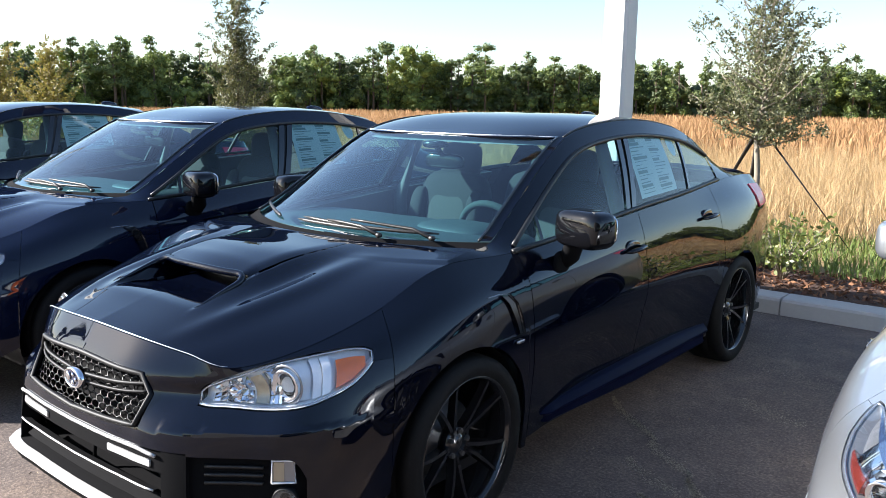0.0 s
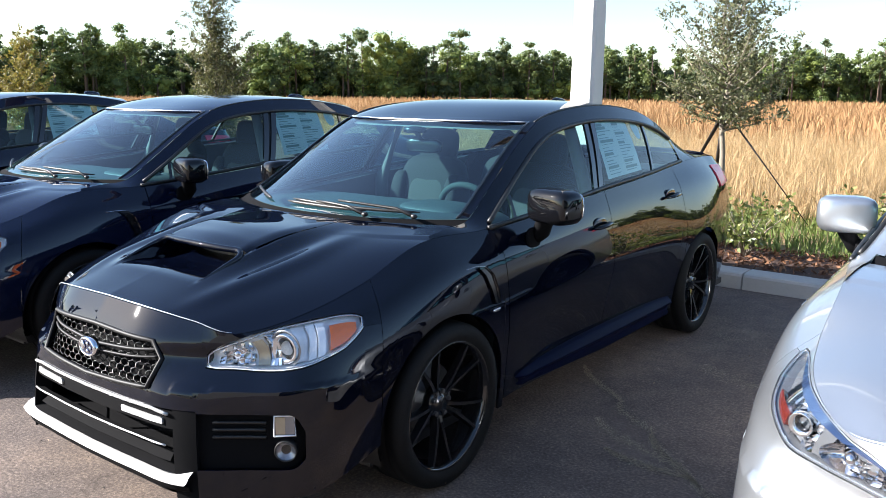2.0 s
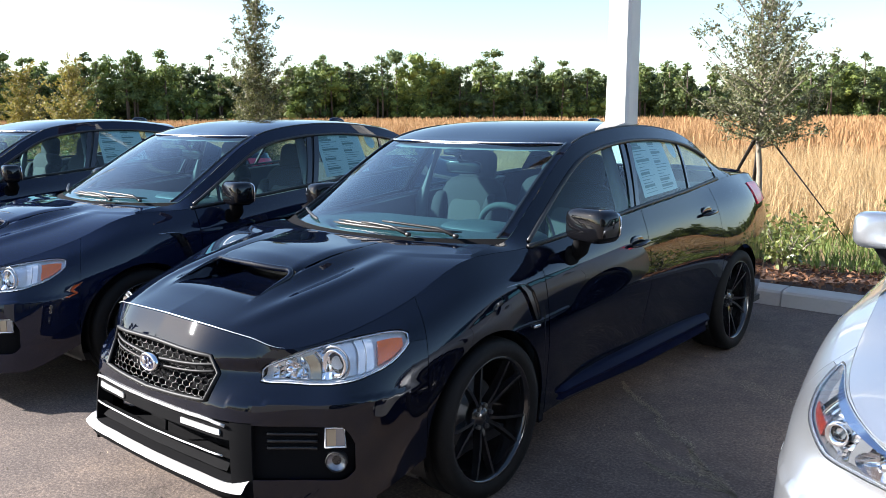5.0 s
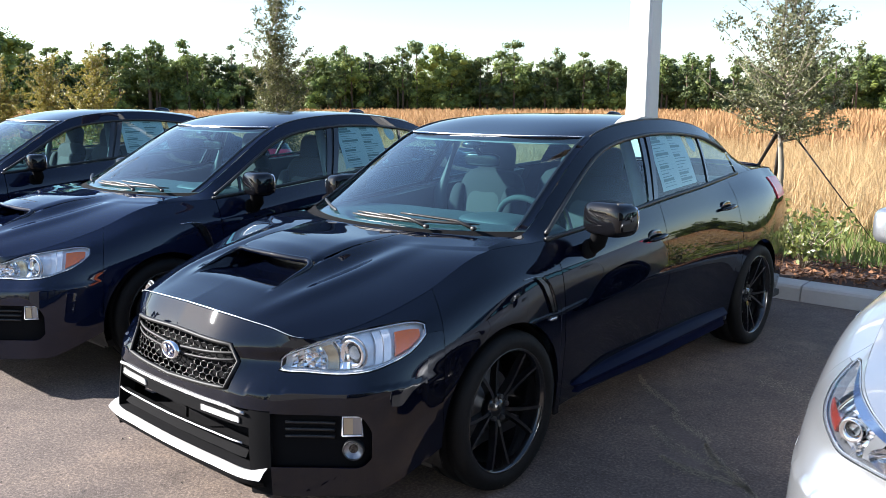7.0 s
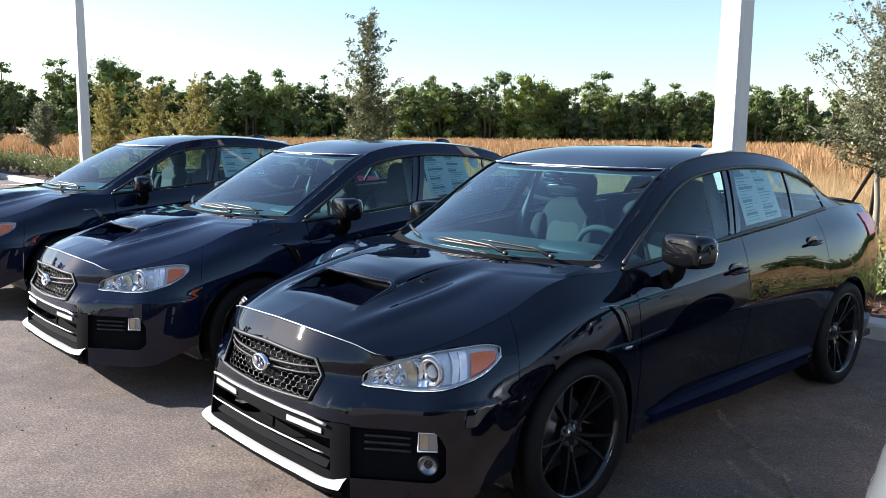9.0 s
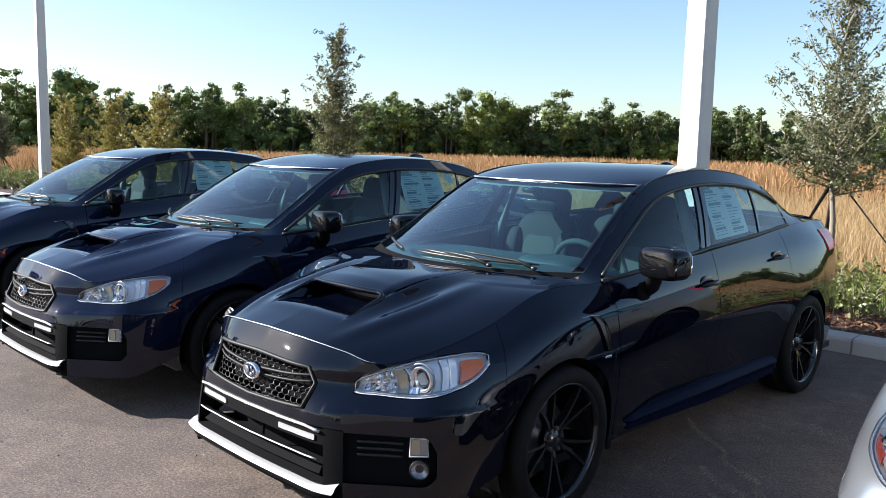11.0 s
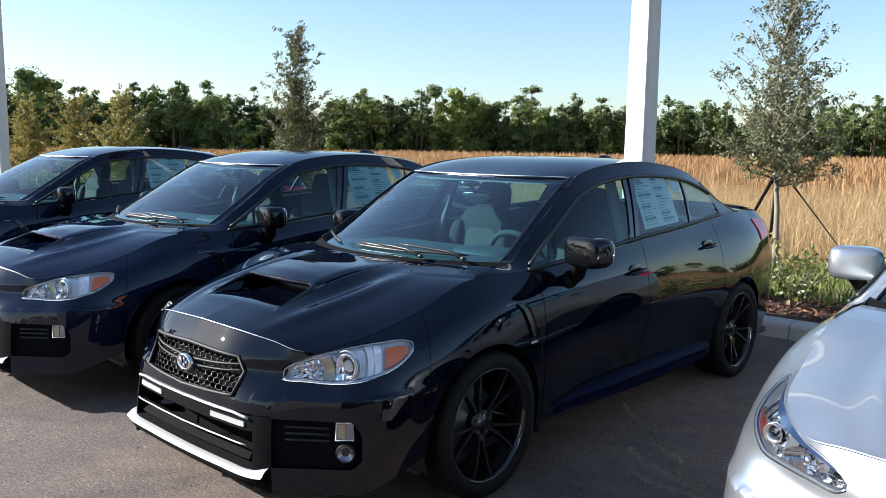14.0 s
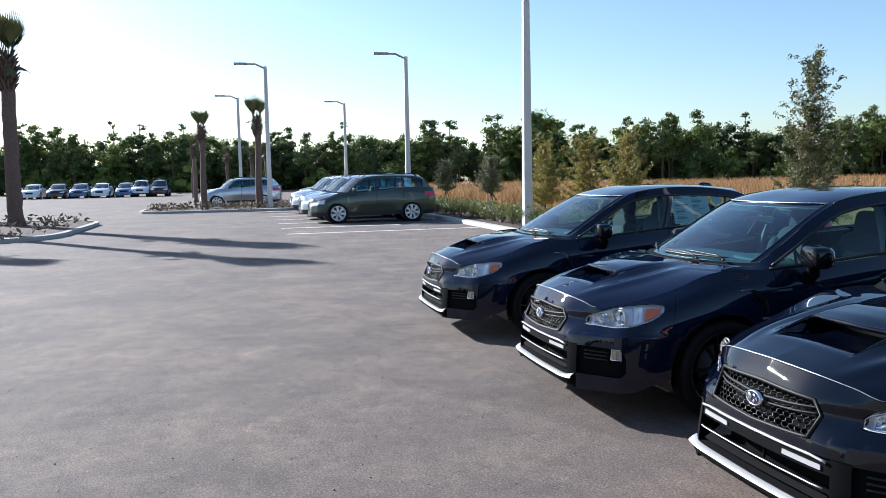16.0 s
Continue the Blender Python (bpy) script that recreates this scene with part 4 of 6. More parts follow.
    if scoop:
        xx, yy = np.abs(hood[..., 0]), hood[..., 1]
        inside = smooth((IN - xx) / .016)
        cut = inside * smooth((yy + .735) / .22) * np.where(yy < .05, 1, 0)
        sink = np.where(yy < -.34, .036 * np.clip((yy + .665) / .20, 0, 1), .036 * np.clip((-.22 - yy) / .12, .10, 1)) * inside * np.where(yy < .05, 1, 0)
        hood[..., 2] += swell(xx, yy) * (1 - cut) - sink
    bonnet = part("hood", mesh_from(*sheet(hood[::-1] - np.array([0, 0, .001]), .012)), paint, car)
    # The glint on the hood's front lip, laid on as a pale tube.
    part("hood_glint", joined_mesh([tube(hood[0] + np.array([0, -.0005, .0035]), [.0006] * 4 + [.0014] * (nu - 8) + [.0006] * 4, 6)]), GLINT_EDGE, bonnet, "sun glint along the hood front, laid on as a pale line")
    if scoop:
        ws_ = np.linspace(-1, 1, 41)
        ts = np.linspace(0, 1, 28)
        g = np.empty((28, 41, 3))
        for k, w in enumerate(ws_):
            x = (IN + .002) * w
            y = -.475 + .52 * ts + .045 * w * w * (1 - ts)
            crown = .014 * (1 - smooth(ts * 1.3)) * (1 - w * w) ** 2 + .001
            drop = .020 * max(0, (abs(w) - .90) / .10) ** 2 * np.maximum(0, 1 - ts * 14)
            g[:, k] = np.stack([np.full(28, x), y, base_z(x, y) + swell(abs(x), y) + crown * (1 - ts) - drop], -1)
        cover = part("hood_scoop", mesh_from(*sheet(g, 0, flip=True)), paint, bonnet, "raised air scoop")
        inner = g[0]
        ey = np.linspace(-.66, -.462, 16)
        cheek = np.array([(IN, y, z + float(swell(IN, y)) - .003) for y, z in zip(ey, base_z(IN, ey))])
        lip_pts = np.array([g[0][k] + np.array([0, .002, -.004]) for k in range(2, 39)])
        rim_pts = np.concatenate([cheek * np.array([-1, 1, 1]), lip_pts, cheek[::-1]])
        for _ in range(3):
            rim_pts[1:-1] = rim_pts[1:-1] * .5 + (rim_pts[:-2] + rim_pts[2:]) * .25
        grow = np.linspace(.0015, .0125, 16)
        part("scoop_rim", joined_mesh([tube(rim_pts, list(grow) + [.0125] * 37 + list(grow[::-1]), 10)]), paint, cover)
        back = np.stack([inner + np.array([0, .010, -.007]), inner + np.array([0, .12, -.012])], 1)
        part("scoop_roof", mesh_from(*sheet(back)), PLASTIC, cover)
        wall = np.stack([back[:, 1], back[:, 1] - np.array([0, 0, .09])], 1)
        part("scoop_mouth", mesh_from(*sheet(wall)), PLASTIC, cover, "black scoop opening")

    # windscreen, cowl, roof, rear window
    n = 18
    edge = sh.rail(np.linspace(.36, 1.03, n))
    t = np.linspace(0, 1, n)
    mid = np.stack([np.zeros(n), sh.cowl[0] + (sh.header[0] - sh.cowl[0]) * t, sh.cowl[1] + (sh.header[1] - sh.cowl[1]) * t + .022 * np.sin(np.pi * t)], -1)
    part("windscreen", mesh_from(*sheet(sh.span(edge, mid, 41, 2.3)[:, 1:-1], flip=True)), GLASS, car, "curved windscreen glass")
    ws = sh.span(edge, mid, 41, 2.3)
    for sx in (0, 1):
        cut = (lambda a, b: ws[:, a:b]) if sx == 0 else (lambda a, b: ws[:, ::-1][:, a:b])
        part("a_pillar", mesh_from(*sheet(cut(0, 2) + np.array([0, 0, .003]), flip=sx == 0)), paint, car)
        part("windscreen_seal", joined_mesh([tube(cut(1, 2)[:, 0] + np.array([0, -.002, .004]), .005, 6), sheet(cut(1, 2)[:, [0, 0]] + np.array([[0, 0, 0], [-.012 if sx else .012, 0, 0]]) + np.array([0, 0, .0015]), flip=sx == 0)]), GLOSS_BLACK, car)
    # The trim's bright colour stands for the sun glinting along it.
    part("windscreen_trim", joined_mesh([tube(ws[-1][1:-1] + np.array([0, -.002, .003]), .0035, 6)]), GLINT_EDGE, car, "windscreen top trim, its glint put in as pale colour")
    base, back = ws[0], hood[-1][np.linspace(0, nu - 1, 41).astype(int)]
    cowl = np.stack([back + np.array([0, .0, -.015]), (base + back) / 2 + np.array([0, 0, -.012]), base + np.array([0, 0, -.002])], 0)
    part("cowl", mesh_from(*sheet(cowl, flip=True)), COWL, car, "black plastic cowl below the windscreen")
    ny = 24
    ye = np.linspace(1.03, 2.36, ny)
    edge = sh.rail(ye)
    yc = np.linspace(sh.header[0], sh.tail[0], ny)
    mid = np.stack([np.zeros(ny), yc, spline(np.array([[sh.header[1]], [(sh.header[1] + sh.crown[1]) / 2 + .030], [sh.crown[1]], [(sh.crown[1] + sh.tail[1]) / 2 + .012], [sh.tail[1]]]), np.linspace(0, 4, ny))[:, 0]], -1)
    roof = sh.span(edge, mid, 41, 3.4)
    part("roof", mesh_from(*sheet(roof, .01, flip=True)), paint, car)
    part("headliner", mesh_from(*sheet(roof * np.array([.97, 1, 1]) - np.array([0, 0, .035]))), LINER, car, "pale grey headliner")
    part("antenna_fin", joined_mesh([blob((0, 2.32, 1.44), (.028, .085, .04), .8, 14, 10, Matrix.Rotation(-.1, 3, "X"))]), paint, car)
    n = 12
    edge = sh.rail(np.linspace(2.36, 2.99, n))
    t = np.linspace(0, 1, n)
    mid = np.stack([np.zeros(n), sh.tail[0] + (sh.deck[0] - sh.tail[0]) * t, sh.tail[1] + (sh.deck[1] - sh.tail[1]) * t + .03 * np.sin(np.pi * t)], -1)
    part("rear_windscreen", mesh_from(*sheet(sh.span(edge, mid, 25, 2.4), flip=True)), SIDE_GLASS, car, "tinted rear window")
    # wipers
    def glass_at(x, lift):
        f = (abs(x) / .695) ** 2.3
        return .145 + .25 * f, 1.004 + .005 * f + lift
    for x0, x1, up, arm in ((-.13, .52, .016, .50), (-.16, .30, .004, .30), (-.52, -.30, .03, -.30)):
        pts = []
        for k in np.linspace(0, 1, 11):
            x = x0 + (x1 - x0) * k
            y, z = glass_at(x, .006 + up * (1 - k))
            pts.append((x, y + up * (1 - k) * .8 - .012, z))
        y, z = glass_at(arm, .0)
        pieces = [tube(pts, [.003] + [.0075] * 9 + [.003], 6)]
        if up < .02:
            mx = (x0 + x1) / 2
            ym, zm = glass_at(mx, .022 + up)
            pieces += [tube([(arm + .03, y - .055, z - .004), (arm - .08, y - .04, z + .018), (mx + .04, ym - .012, zm), (mx - .04, ym - .008, zm)], [.009, .007, .006, .005], 6), blob((arm + .03, y - .055, z - .004), (.013, .012, .010), .7, 10, 6)]
        part("wiper", joined_mesh(pieces), WIPER, car, "black windscreen wiper")

    # inside
    part("floor_pan", brick(-.78, .78, -.34, 3.40, .18, .22), PLASTIC, car)
    part("engine_bay", joined_mesh([sheet(np.array([[(-.50, -.60, .25), (.50, -.60, .25)], [(-.50, -.60, .60), (.50, -.60, .60)], [(-.50, .2, .80), (.50, .2, .80)], [(-.50, .2, .25), (.50, .2, .25)]]))]), PLASTIC, car)
    dash = part("dashboard", joined_mesh([blob((0, .50, .90), (.70, .30, .085), .35, 30, 12), blob((.36, .60, .965), (.20, .14, .045), .7), blob((-.36, .52, .955), (.24, .16, .03), .7), blob((0, .70, .78), (.16, .12, .20), .4), blob((0, 1.1, .45), (.11, .45, .14), .4)]), DASH, car, "dark textured dashboard")
    rot = Matrix.Translation((.36, .86, .90)) @ Matrix.Rotation(radians(-68), 4, "X")
    ring = [tuple(rot @ Vector((.185 * math.cos(a), .185 * math.sin(a), 0))) for a in np.linspace(0, 2 * math.pi, 33)]
    wheel = part("steering_wheel", joined_mesh([tube(ring, .016, 8)]), CLOTH_LIGHT, dash, "grey steering wheel")
    part("steering_hub", joined_mesh([placed(blob((0, -.01, 0), (.075, .065, .03), .7), rot), placed(tube([(-.18, .02, 0), (-.05, 0, 0)], .018, 6), rot), placed(tube([(.18, .02, 0), (.05, 0, 0)], .018, 6), rot)]), DASH, wheel)
    add_seat(car, .37, 1.12)
    add_seat(car, -.37, 1.12)
    part("rear_seat", joined_mesh([blob((0, 2.02, .50), (.62, .26, .10), .35, 28, 10), blob((0, 2.36, .80), (.62, .09, .30), .35, 28, 10, Matrix.Rotation(-.3, 3, "X")), blob((-.36, 2.46, 1.10), (.12, .05, .07), .5), blob((.36, 2.46, 1.10), (.12, .05, .07), .5)]), CLOTH, car, "dark cloth rear bench")
    part("parcel_shelf", brick(-.60, .60, 2.48, 2.98, 1.00, 1.04, .01), DASH, car)
    for sx in (-1, 1):
        part("inner_pillar", mesh_from(*tube([(sx * .70, 1.40, .50), (sx * .71, 1.40, .98), (sx * .56, 1.43, 1.36)], [.045, .04, .03], 8)), TRIM_GREY, car, "grey inner pillar trim")
    part("inner_mirror", joined_mesh([blob((0, .93, 1.235), (.115, .02, .036), .5), tube([(0, .93, 1.25), (0, .86, 1.315)], .013, 6), blob((0, .86, 1.318), (.055, .05, .018), .6)]), GLOSS_BLACK, car, "inside rear-view mirror")
    if sheets:
        add_sticker(car, sh, 1.50, 1.93, .10, .80, 1, seed=3)
        rv = [sh.side(np.array(2.04 + .05 * math.cos(a)), np.array(.70 + .16 * math.sin(a)))[()] - np.array([.012, 0, 0]) for a in np.linspace(0, 2 * math.pi, 25)[:-1]]
        part("round_sticker", mesh_from([tuple(p) for p in rv], [list(range(24))], False), PAPER, car, "round pale window sticker")
    add_wheels(car, wheels, rim or RIM_BLACK)
    return car


# ---- the lot: ground, paving, kerb ----
def asphalt_material():
    """Worn asphalt: pale aggregate, broad drifts of dust, oil spots and hairline cracks."""
    m = material("asphalt", (0.2, 0.2, 0.2), 0.9)
    t = m.node_tree
    p = t.nodes["Principled BSDF"]
    co = t.nodes.new("ShaderNodeTexCoord")
    def noise_at(scale, detail, rough=.6):
        n = t.nodes.new("ShaderNodeTexNoise")
        n.inputs["Scale"].default_value, n.inputs["Detail"].default_value, n.inputs["Roughness"].default_value = scale, detail, rough
        t.links.new(co.outputs["Object"], n.inputs["Vector"])
        return n.outputs["Fac"]
    def ramp(src, stops):
        r = t.nodes.new("ShaderNodeValToRGB")
        while len(r.color_ramp.elements) < len(stops):
            r.color_ramp.elements.new(.5)
        for el, (pos, col) in zip(r.color_ramp.elements, stops):
            el.position, el.color = pos, (*col, 1)
        t.links.new(src, r.inputs[0])
        return r.outputs["Color"]
    def mixed(a, b, mode, fac=1.0):
        x = t.nodes.new("ShaderNodeMix")
        x.data_type, x.blend_type = "RGBA", mode
        x.inputs[0].default_value = fac
        t.links.new(a, x.inputs[6])
        t.links.new(b, x.inputs[7])
        return x.outputs[2]
    base = ramp(noise_at(75, 6, .75), [(.30, (.052, .040, .034)), (.50, (.127, .099, .085)), (.70, (.28, .221, .190))])
    drift = ramp(noise_at(.55, 7, .65), [(.30, (.60, .60, .62)), (.5, (.95, .94, .93)), (.70, (1.26, 1.20, 1.10))])
    spots = ramp(noise_at(2.6, 3), [(.30, (.55, .55, .56)), (.38, (1, 1, 1)), (1.0, (1, 1, 1))])
    vor = t.nodes.new("ShaderNodeTexVoronoi")
    vor.feature, vor.inputs["Scale"].default_value = "DISTANCE_TO_EDGE", .33
    warp = t.nodes.new("ShaderNodeTexNoise")
    warp.inputs["Scale"].default_value, warp.inputs["Detail"].default_value = 1.6, 6
    t.links.new(co.outputs["Object"], warp.inputs["Vector"])
    add = t.nodes.new("ShaderNodeMix")
    add.data_type, add.blend_type = "RGBA", "LINEAR_LIGHT"
    add.inputs[0].default_value = .5
    t.links.new(co.outputs["Object"], add.inputs[6])
    t.links.new(warp.outputs["Color"], add.inputs[7])
    t.links.new(add.outputs[2], vor.inputs["Vector"])
    crack = ramp(vor.outputs["Distance"], [(.0, (.66, .65, .64)), (.006, (1, 1, 1)), (1.0, (1, 1, 1))])
    col = mixed(mixed(mixed(base, drift, "MULTIPLY"), spots, "MULTIPLY", .35), crack, "MULTIPLY", .3)
    specks = ramp(noise_at(130, 2, .5), [(.0, (.0, .0, .0)), (.66, (.0, .0, .0)), (.74, (.16, .145, .12))])
    sandy = ramp(noise_at(1.1, 7, .7), [(.0, (.0, .0, .0)), (.60, (.0, .0, .0)), (.78, (.07, .058, .042))])
    dusty = ramp(noise_at(1.9, 8, .72), [(.40, (.86, .86, .87)), (.52, (1, 1, 1)), (.60, (1.16, 1.14, 1.11))])
    col = mixed(col, dusty, "MULTIPLY")
    mottle = ramp(noise_at(7, 7, .7), [(.32, (.80, .80, .81)), (.5, (1, 1, 1)), (.68, (1.18, 1.17, 1.15))])
    col = mixed(mixed(mixed(col, mottle, "MULTIPLY"), specks, "ADD"), sandy, "ADD")
    pits = ramp(noise_at(34, 4, .6), [(.33, (.50, .49, .50)), (.42, (1, 1, 1)), (1.0, (1, 1, 1))])
    grit = ramp(noise_at(21, 3, .55), [(.0, (1, 1, 1)), (.60, (1, 1, 1)), (.70, (1.22, 1.20, 1.17))])
    col = mixed(mixed(col, pits, "MULTIPLY", .55), grit, "MULTIPLY")
    t.links.new(col, p.inputs["Base Color"])
    b = t.nodes.new("ShaderNodeBump")
    b.inputs["Strength"].default_value, b.inputs["Distance"].default_value = .45, .011
    t.links.new(noise_at(55, 6, .75), b.inputs["Height"])
    t.links.new(b.outputs[0], p.inputs["Normal"])
    return m


ASPHALT = asphalt_material()
EARTH = material("dry_earth", (0.30, 0.20, 0.095), 0.95, grain=0.3, scale=3, bump=0.3, big=0.2, second=(0.20, 0.14, 0.06))
MULCH = material("mulch_bed", (0.085, 0.040, 0.024), 0.95, grain=0.4, scale=40, bump=0.8, big=0.1, second=(0.03, 0.016, 0.011))
CONCRETE = material("concrete", (0.46, 0.45, 0.42), 0.85, grain=0.25, scale=25, bump=0.25, big=0.2, second=(0.34, 0.33, 0.31))
POLE_CONCRETE = material("pole_concrete", (0.66, 0.65, 0.62), 0.8, grain=0.15, scale=30, bump=0.12, big=0.12, second=(0.52, 0.51, 0.49))
LINE_PAINT = material("line_paint", (0.85, 0.85, 0.82), 0.8, grain=0.2, scale=30, second=(0.6, 0.59, 0.57))
LAWN = leaf_material("lawn_blades", (0.10, 0.16, 0.03), (0.17, 0.20, 0.05))
PALE_STRAW = leaf_material("pale_grass_blades", (0.30, 0.19, 0.085), (0.58, 0.42, 0.22), 0.8, 0.35)
STRAW = leaf_material("dry_grass_blades", (0.26, 0.135, 0.055), (0.44, 0.265, 0.12), 0.8, 0.3)
HOLLY = leaf_material("shrub_leaves", (0.075, 0.11, 0.022), (0.22, 0.23, 0.065), 0.4, 0.2)
OAK_LEAF = leaf_material("oak_leaves", (0.045, 0.055, 0.022), (0.24, 0.24, 0.115), 0.45, 0.3)
DARK_LEAF = leaf_material("dark_oak_leaves", (0.035, 0.044, 0.014), (0.20, 0.19, 0.07), 0.45, 0.3)
GOLD_LEAF = leaf_material("golden_leaves", (0.14, 0.14, 0.028), (0.36, 0.28, 0.06), 0.5, 0.35)
WOOD_LEAF = leaf_material("woodland_leaves", (0.055, 0.090, 0.018), (0.180, 0.225, 0.050), 0.6, 0.3)
WOOD_LEAF_PALE = leaf_material("woodland_leaves_pale", (0.10, 0.145, 0.024), (0.26, 0.30, 0.06), 0.6, 0.3)
WOOD_LEAF_DARK = leaf_material("woodland_leaves_dark", (0.030, 0.050, 0.014), (0.105, 0.138, 0.034), 0.6, 0.25)
PINE_LEAF = leaf_material("pine_needles", (0.060, 0.095, 0.026), (0.175, 0.215, 0.060), 0.6, 0.3)
BARK = material("pale_bark", (0.32, 0.28, 0.22), 0.9, grain=0.35, scale=25, bump=0.6, second=(0.14, 0.11, 0.08))
PINE_BARK = material("pine_bark", (0.17, 0.12, 0.09), 0.95, grain=0.3, scale=4, second=(0.07, 0.05, 0.04))
PALM_BARK = material("palm_bark", (0.25, 0.175, 0.14), 0.95, grain=0.4, scale=14, bump=0.9, second=(0.07, 0.04, 0.03))
FROND = leaf_material("palm_fronds", (0.07, 0.10, 0.03), (0.16, 0.15, 0.06), 0.5, 0.2)
STRAP = material("dark_strap", (0.03, 0.022, 0.018), 0.8, grain=0.2, scale=60)
CHIP = leaf_material("bark_chips", (0.07, 0.030, 0.018), (0.24, 0.12, 0.06), 0.9, 0.0)
LAMP_GREY = material("lamp_grey", (0.35, 0.35, 0.36), 0.5, 0.4)
CRUMB = leaf_material("asphalt_crumbs", (0.03, 0.026, 0.022), (0.10, 0.085, 0.07), 0.9, 0.0)
SAND = leaf_material("pale_sand", (0.20, 0.165, 0.12), (0.42, 0.36, 0.27), 0.95, 0.0)
ROCK = leaf_material("pale_litter", (0.16, 0.11, 0.07), (0.42, 0.34, 0.22), 0.9, 0.0)

KERB_Y, KERB_BACK, KERB_H = 4.04, 4.26, 0.125
rng = np.random.default_rng(4)


def height(x, y):
    """The ground: flat paving, then a low bank behind the kerb that rolls away as a field."""
    x, y = np.asarray(x, float), np.asarray(y, float)
    bank = np.clip((y - 4.15) / .02, 0, 1) * .10 + np.clip((y - 4.4) / 2.0, 0, 1) * .02
    roll = (np.sin(x * .13 + y * .05) * .05 + np.sin(x * .031 - y * .09) * .06) * np.clip((y - 7) / 12, 0, 1)
    west = np.clip((-x - 96) / 1.0, 0, 1) * .10
    return np.maximum(bank + roll, west) - .012


xs = np.concatenate([np.linspace(-900, -120, 14), np.linspace(-110, 60, 120), np.linspace(80, 900, 14)])
ysg = np.concatenate([np.linspace(-900, -60, 12), np.linspace(-50, 4.13, 18), [4.17], np.linspace(4.3, 8, 12), np.linspace(9, 130, 80), np.linspace(160, 900, 10)])
gx, gy = np.meshgrid(xs, ysg, indexing="ij")
tagged(part("ground", mesh_from(*sheet(np.stack([gx, gy, height(gx, gy)], -1))), EARTH), "dry sandy earth of a field", "ground", kind="structure")
px, py = np.meshgrid(np.linspace(-96, 60, 40), np.linspace(-60, KERB_Y + .02, 30), indexing="ij")
tagged(part("pavement", mesh_from(*sheet(np.stack([px, py, 0 * px], -1)))  , ASPHALT), "worn grey asphalt of a car park", "pavement", kind="structure")
tagged(part("mulch_bed", mesh_from(*sheet(np.stack(np.meshgrid(np.linspace(-62, 14, 120), np.linspace(KERB_BACK - .01, 5.25, 8), indexing="ij") + [np.zeros((120, 8))], -1) + np.stack([np.zeros((120, 8)), np.zeros((120, 8)), .108 + rng.uniform(0, .02, (120, 8))], -1))), MULCH), "brown bark mulch along the kerb", "mulch", kind="structure")

# kerb of cast lengths, each a piece of its own
kerb = tagged(new("kerb"), "pale concrete kerb cast in lengths", "kerb", kind="structure")
sec = [(KERB_Y - .012, 0), (KERB_Y, .10), (KERB_Y + .012, .118), (KERB_Y + .035, KERB_H), (KERB_BACK, KERB_H + .002), (KERB_BACK, 0)]
kv = [(x, y, z) for x in (.006, 2.994) for y, z in sec]
kf = [[k, k + 1, k + 7, k + 6][::-1] for k in range(5)] + [list(range(6)), list(range(6, 12))[::-1]]
kerb_mesh = mesh_from(kv, kf, False)
for k in range(-21, 4):
    ob = part("kerb_length", kerb_mesh, CONCRETE, kerb)
    ob.matrix_basis = Matrix.Translation((.74 + 3 * k, 0, 0))

# stall lines between the parked cars further along
for k in range(8):
    x = -20.6 - 2.78 * k
    v, f = sheet(np.stack(np.meshgrid(np.linspace(-1.85, 3.95, 20), np.array([-.075, .075]), indexing="ij") + [np.full((20, 2), .004)], -1)[..., [1, 0, 2]], flip=True)
    ob = tagged(part("stall_line", mesh_from(v, f), LINE_PAINT), "worn white stall line painted on asphalt", "road marking", "stall lines", "structure")
    ob.matrix_basis = Matrix.Translation((x, 0, 0))


# ---- loose ground cover ----
def blades(name, label, mat, n, area, tall, wide, lean=.35, category="grass"):
    """Many upright blades or stalks as one mesh; area gives n random places."""
    p = area(n)
    h = rng.uniform(*tall, n)
    w = rng.uniform(*wide, n)
    a = rng.uniform(0, 2 * math.pi, n)
    l = rng.uniform(0, lean, n) * h
    b = rng.uniform(0, 2 * math.pi, n)
    z = height(p[:, 0], p[:, 1])
    ca, sa = np.cos(a) * w / 2, np.sin(a) * w / 2
    base1 = np.stack([p[:, 0] - ca, p[:, 1] - sa, z], -1)
    base2 = np.stack([p[:, 0] + ca, p[:, 1] + sa, z], -1)
    mx, my = np.cos(b) * l, np.sin(b) * l
    m1 = np.stack([p[:, 0] - ca * .7 + mx * .35, p[:, 1] - sa * .7 + my * .35, z + h * .6], -1)
    m2 = np.stack([p[:, 0] + ca * .7 + mx * .35, p[:, 1] + sa * .7 + my * .35, z + h * .6], -1)
    tip = np.stack([p[:, 0] + mx, p[:, 1] + my, z + h], -1)
    v = np.stack([base1, base2, m2, m1, tip], 1).reshape(-1, 3)
    i = np.arange(n)[:, None] * 5
    me = bpy.data.meshes.new(name)
    quads, tris = (i + np.array([0, 1, 2, 3])), (i + np.array([3, 2, 4]))
    me.from_pydata(v.tolist(), [], quads.tolist() + tris.tolist())
    me.update()
    return tagged(part(name, me, mat), label, category, kind="stuff")


def patch_of(x0, x1, y0, y1, power=1.0):
    def area(n):
        return np.stack([rng.uniform(x0, x1, n), y0 + (y1 - y0) * rng.uniform(0, 1, n) ** power], -1)
    return area


def tufted(x0, x1, y0, y1, power, tufts, spread):
    def area(n):
        c = np.stack([rng.uniform(x0, x1, tufts), y0 + (y1 - y0) * rng.uniform(0, 1, tufts) ** power], -1)
        return c[rng.integers(0, tufts, n)] + rng.normal(0, spread, (n, 2))
    return area


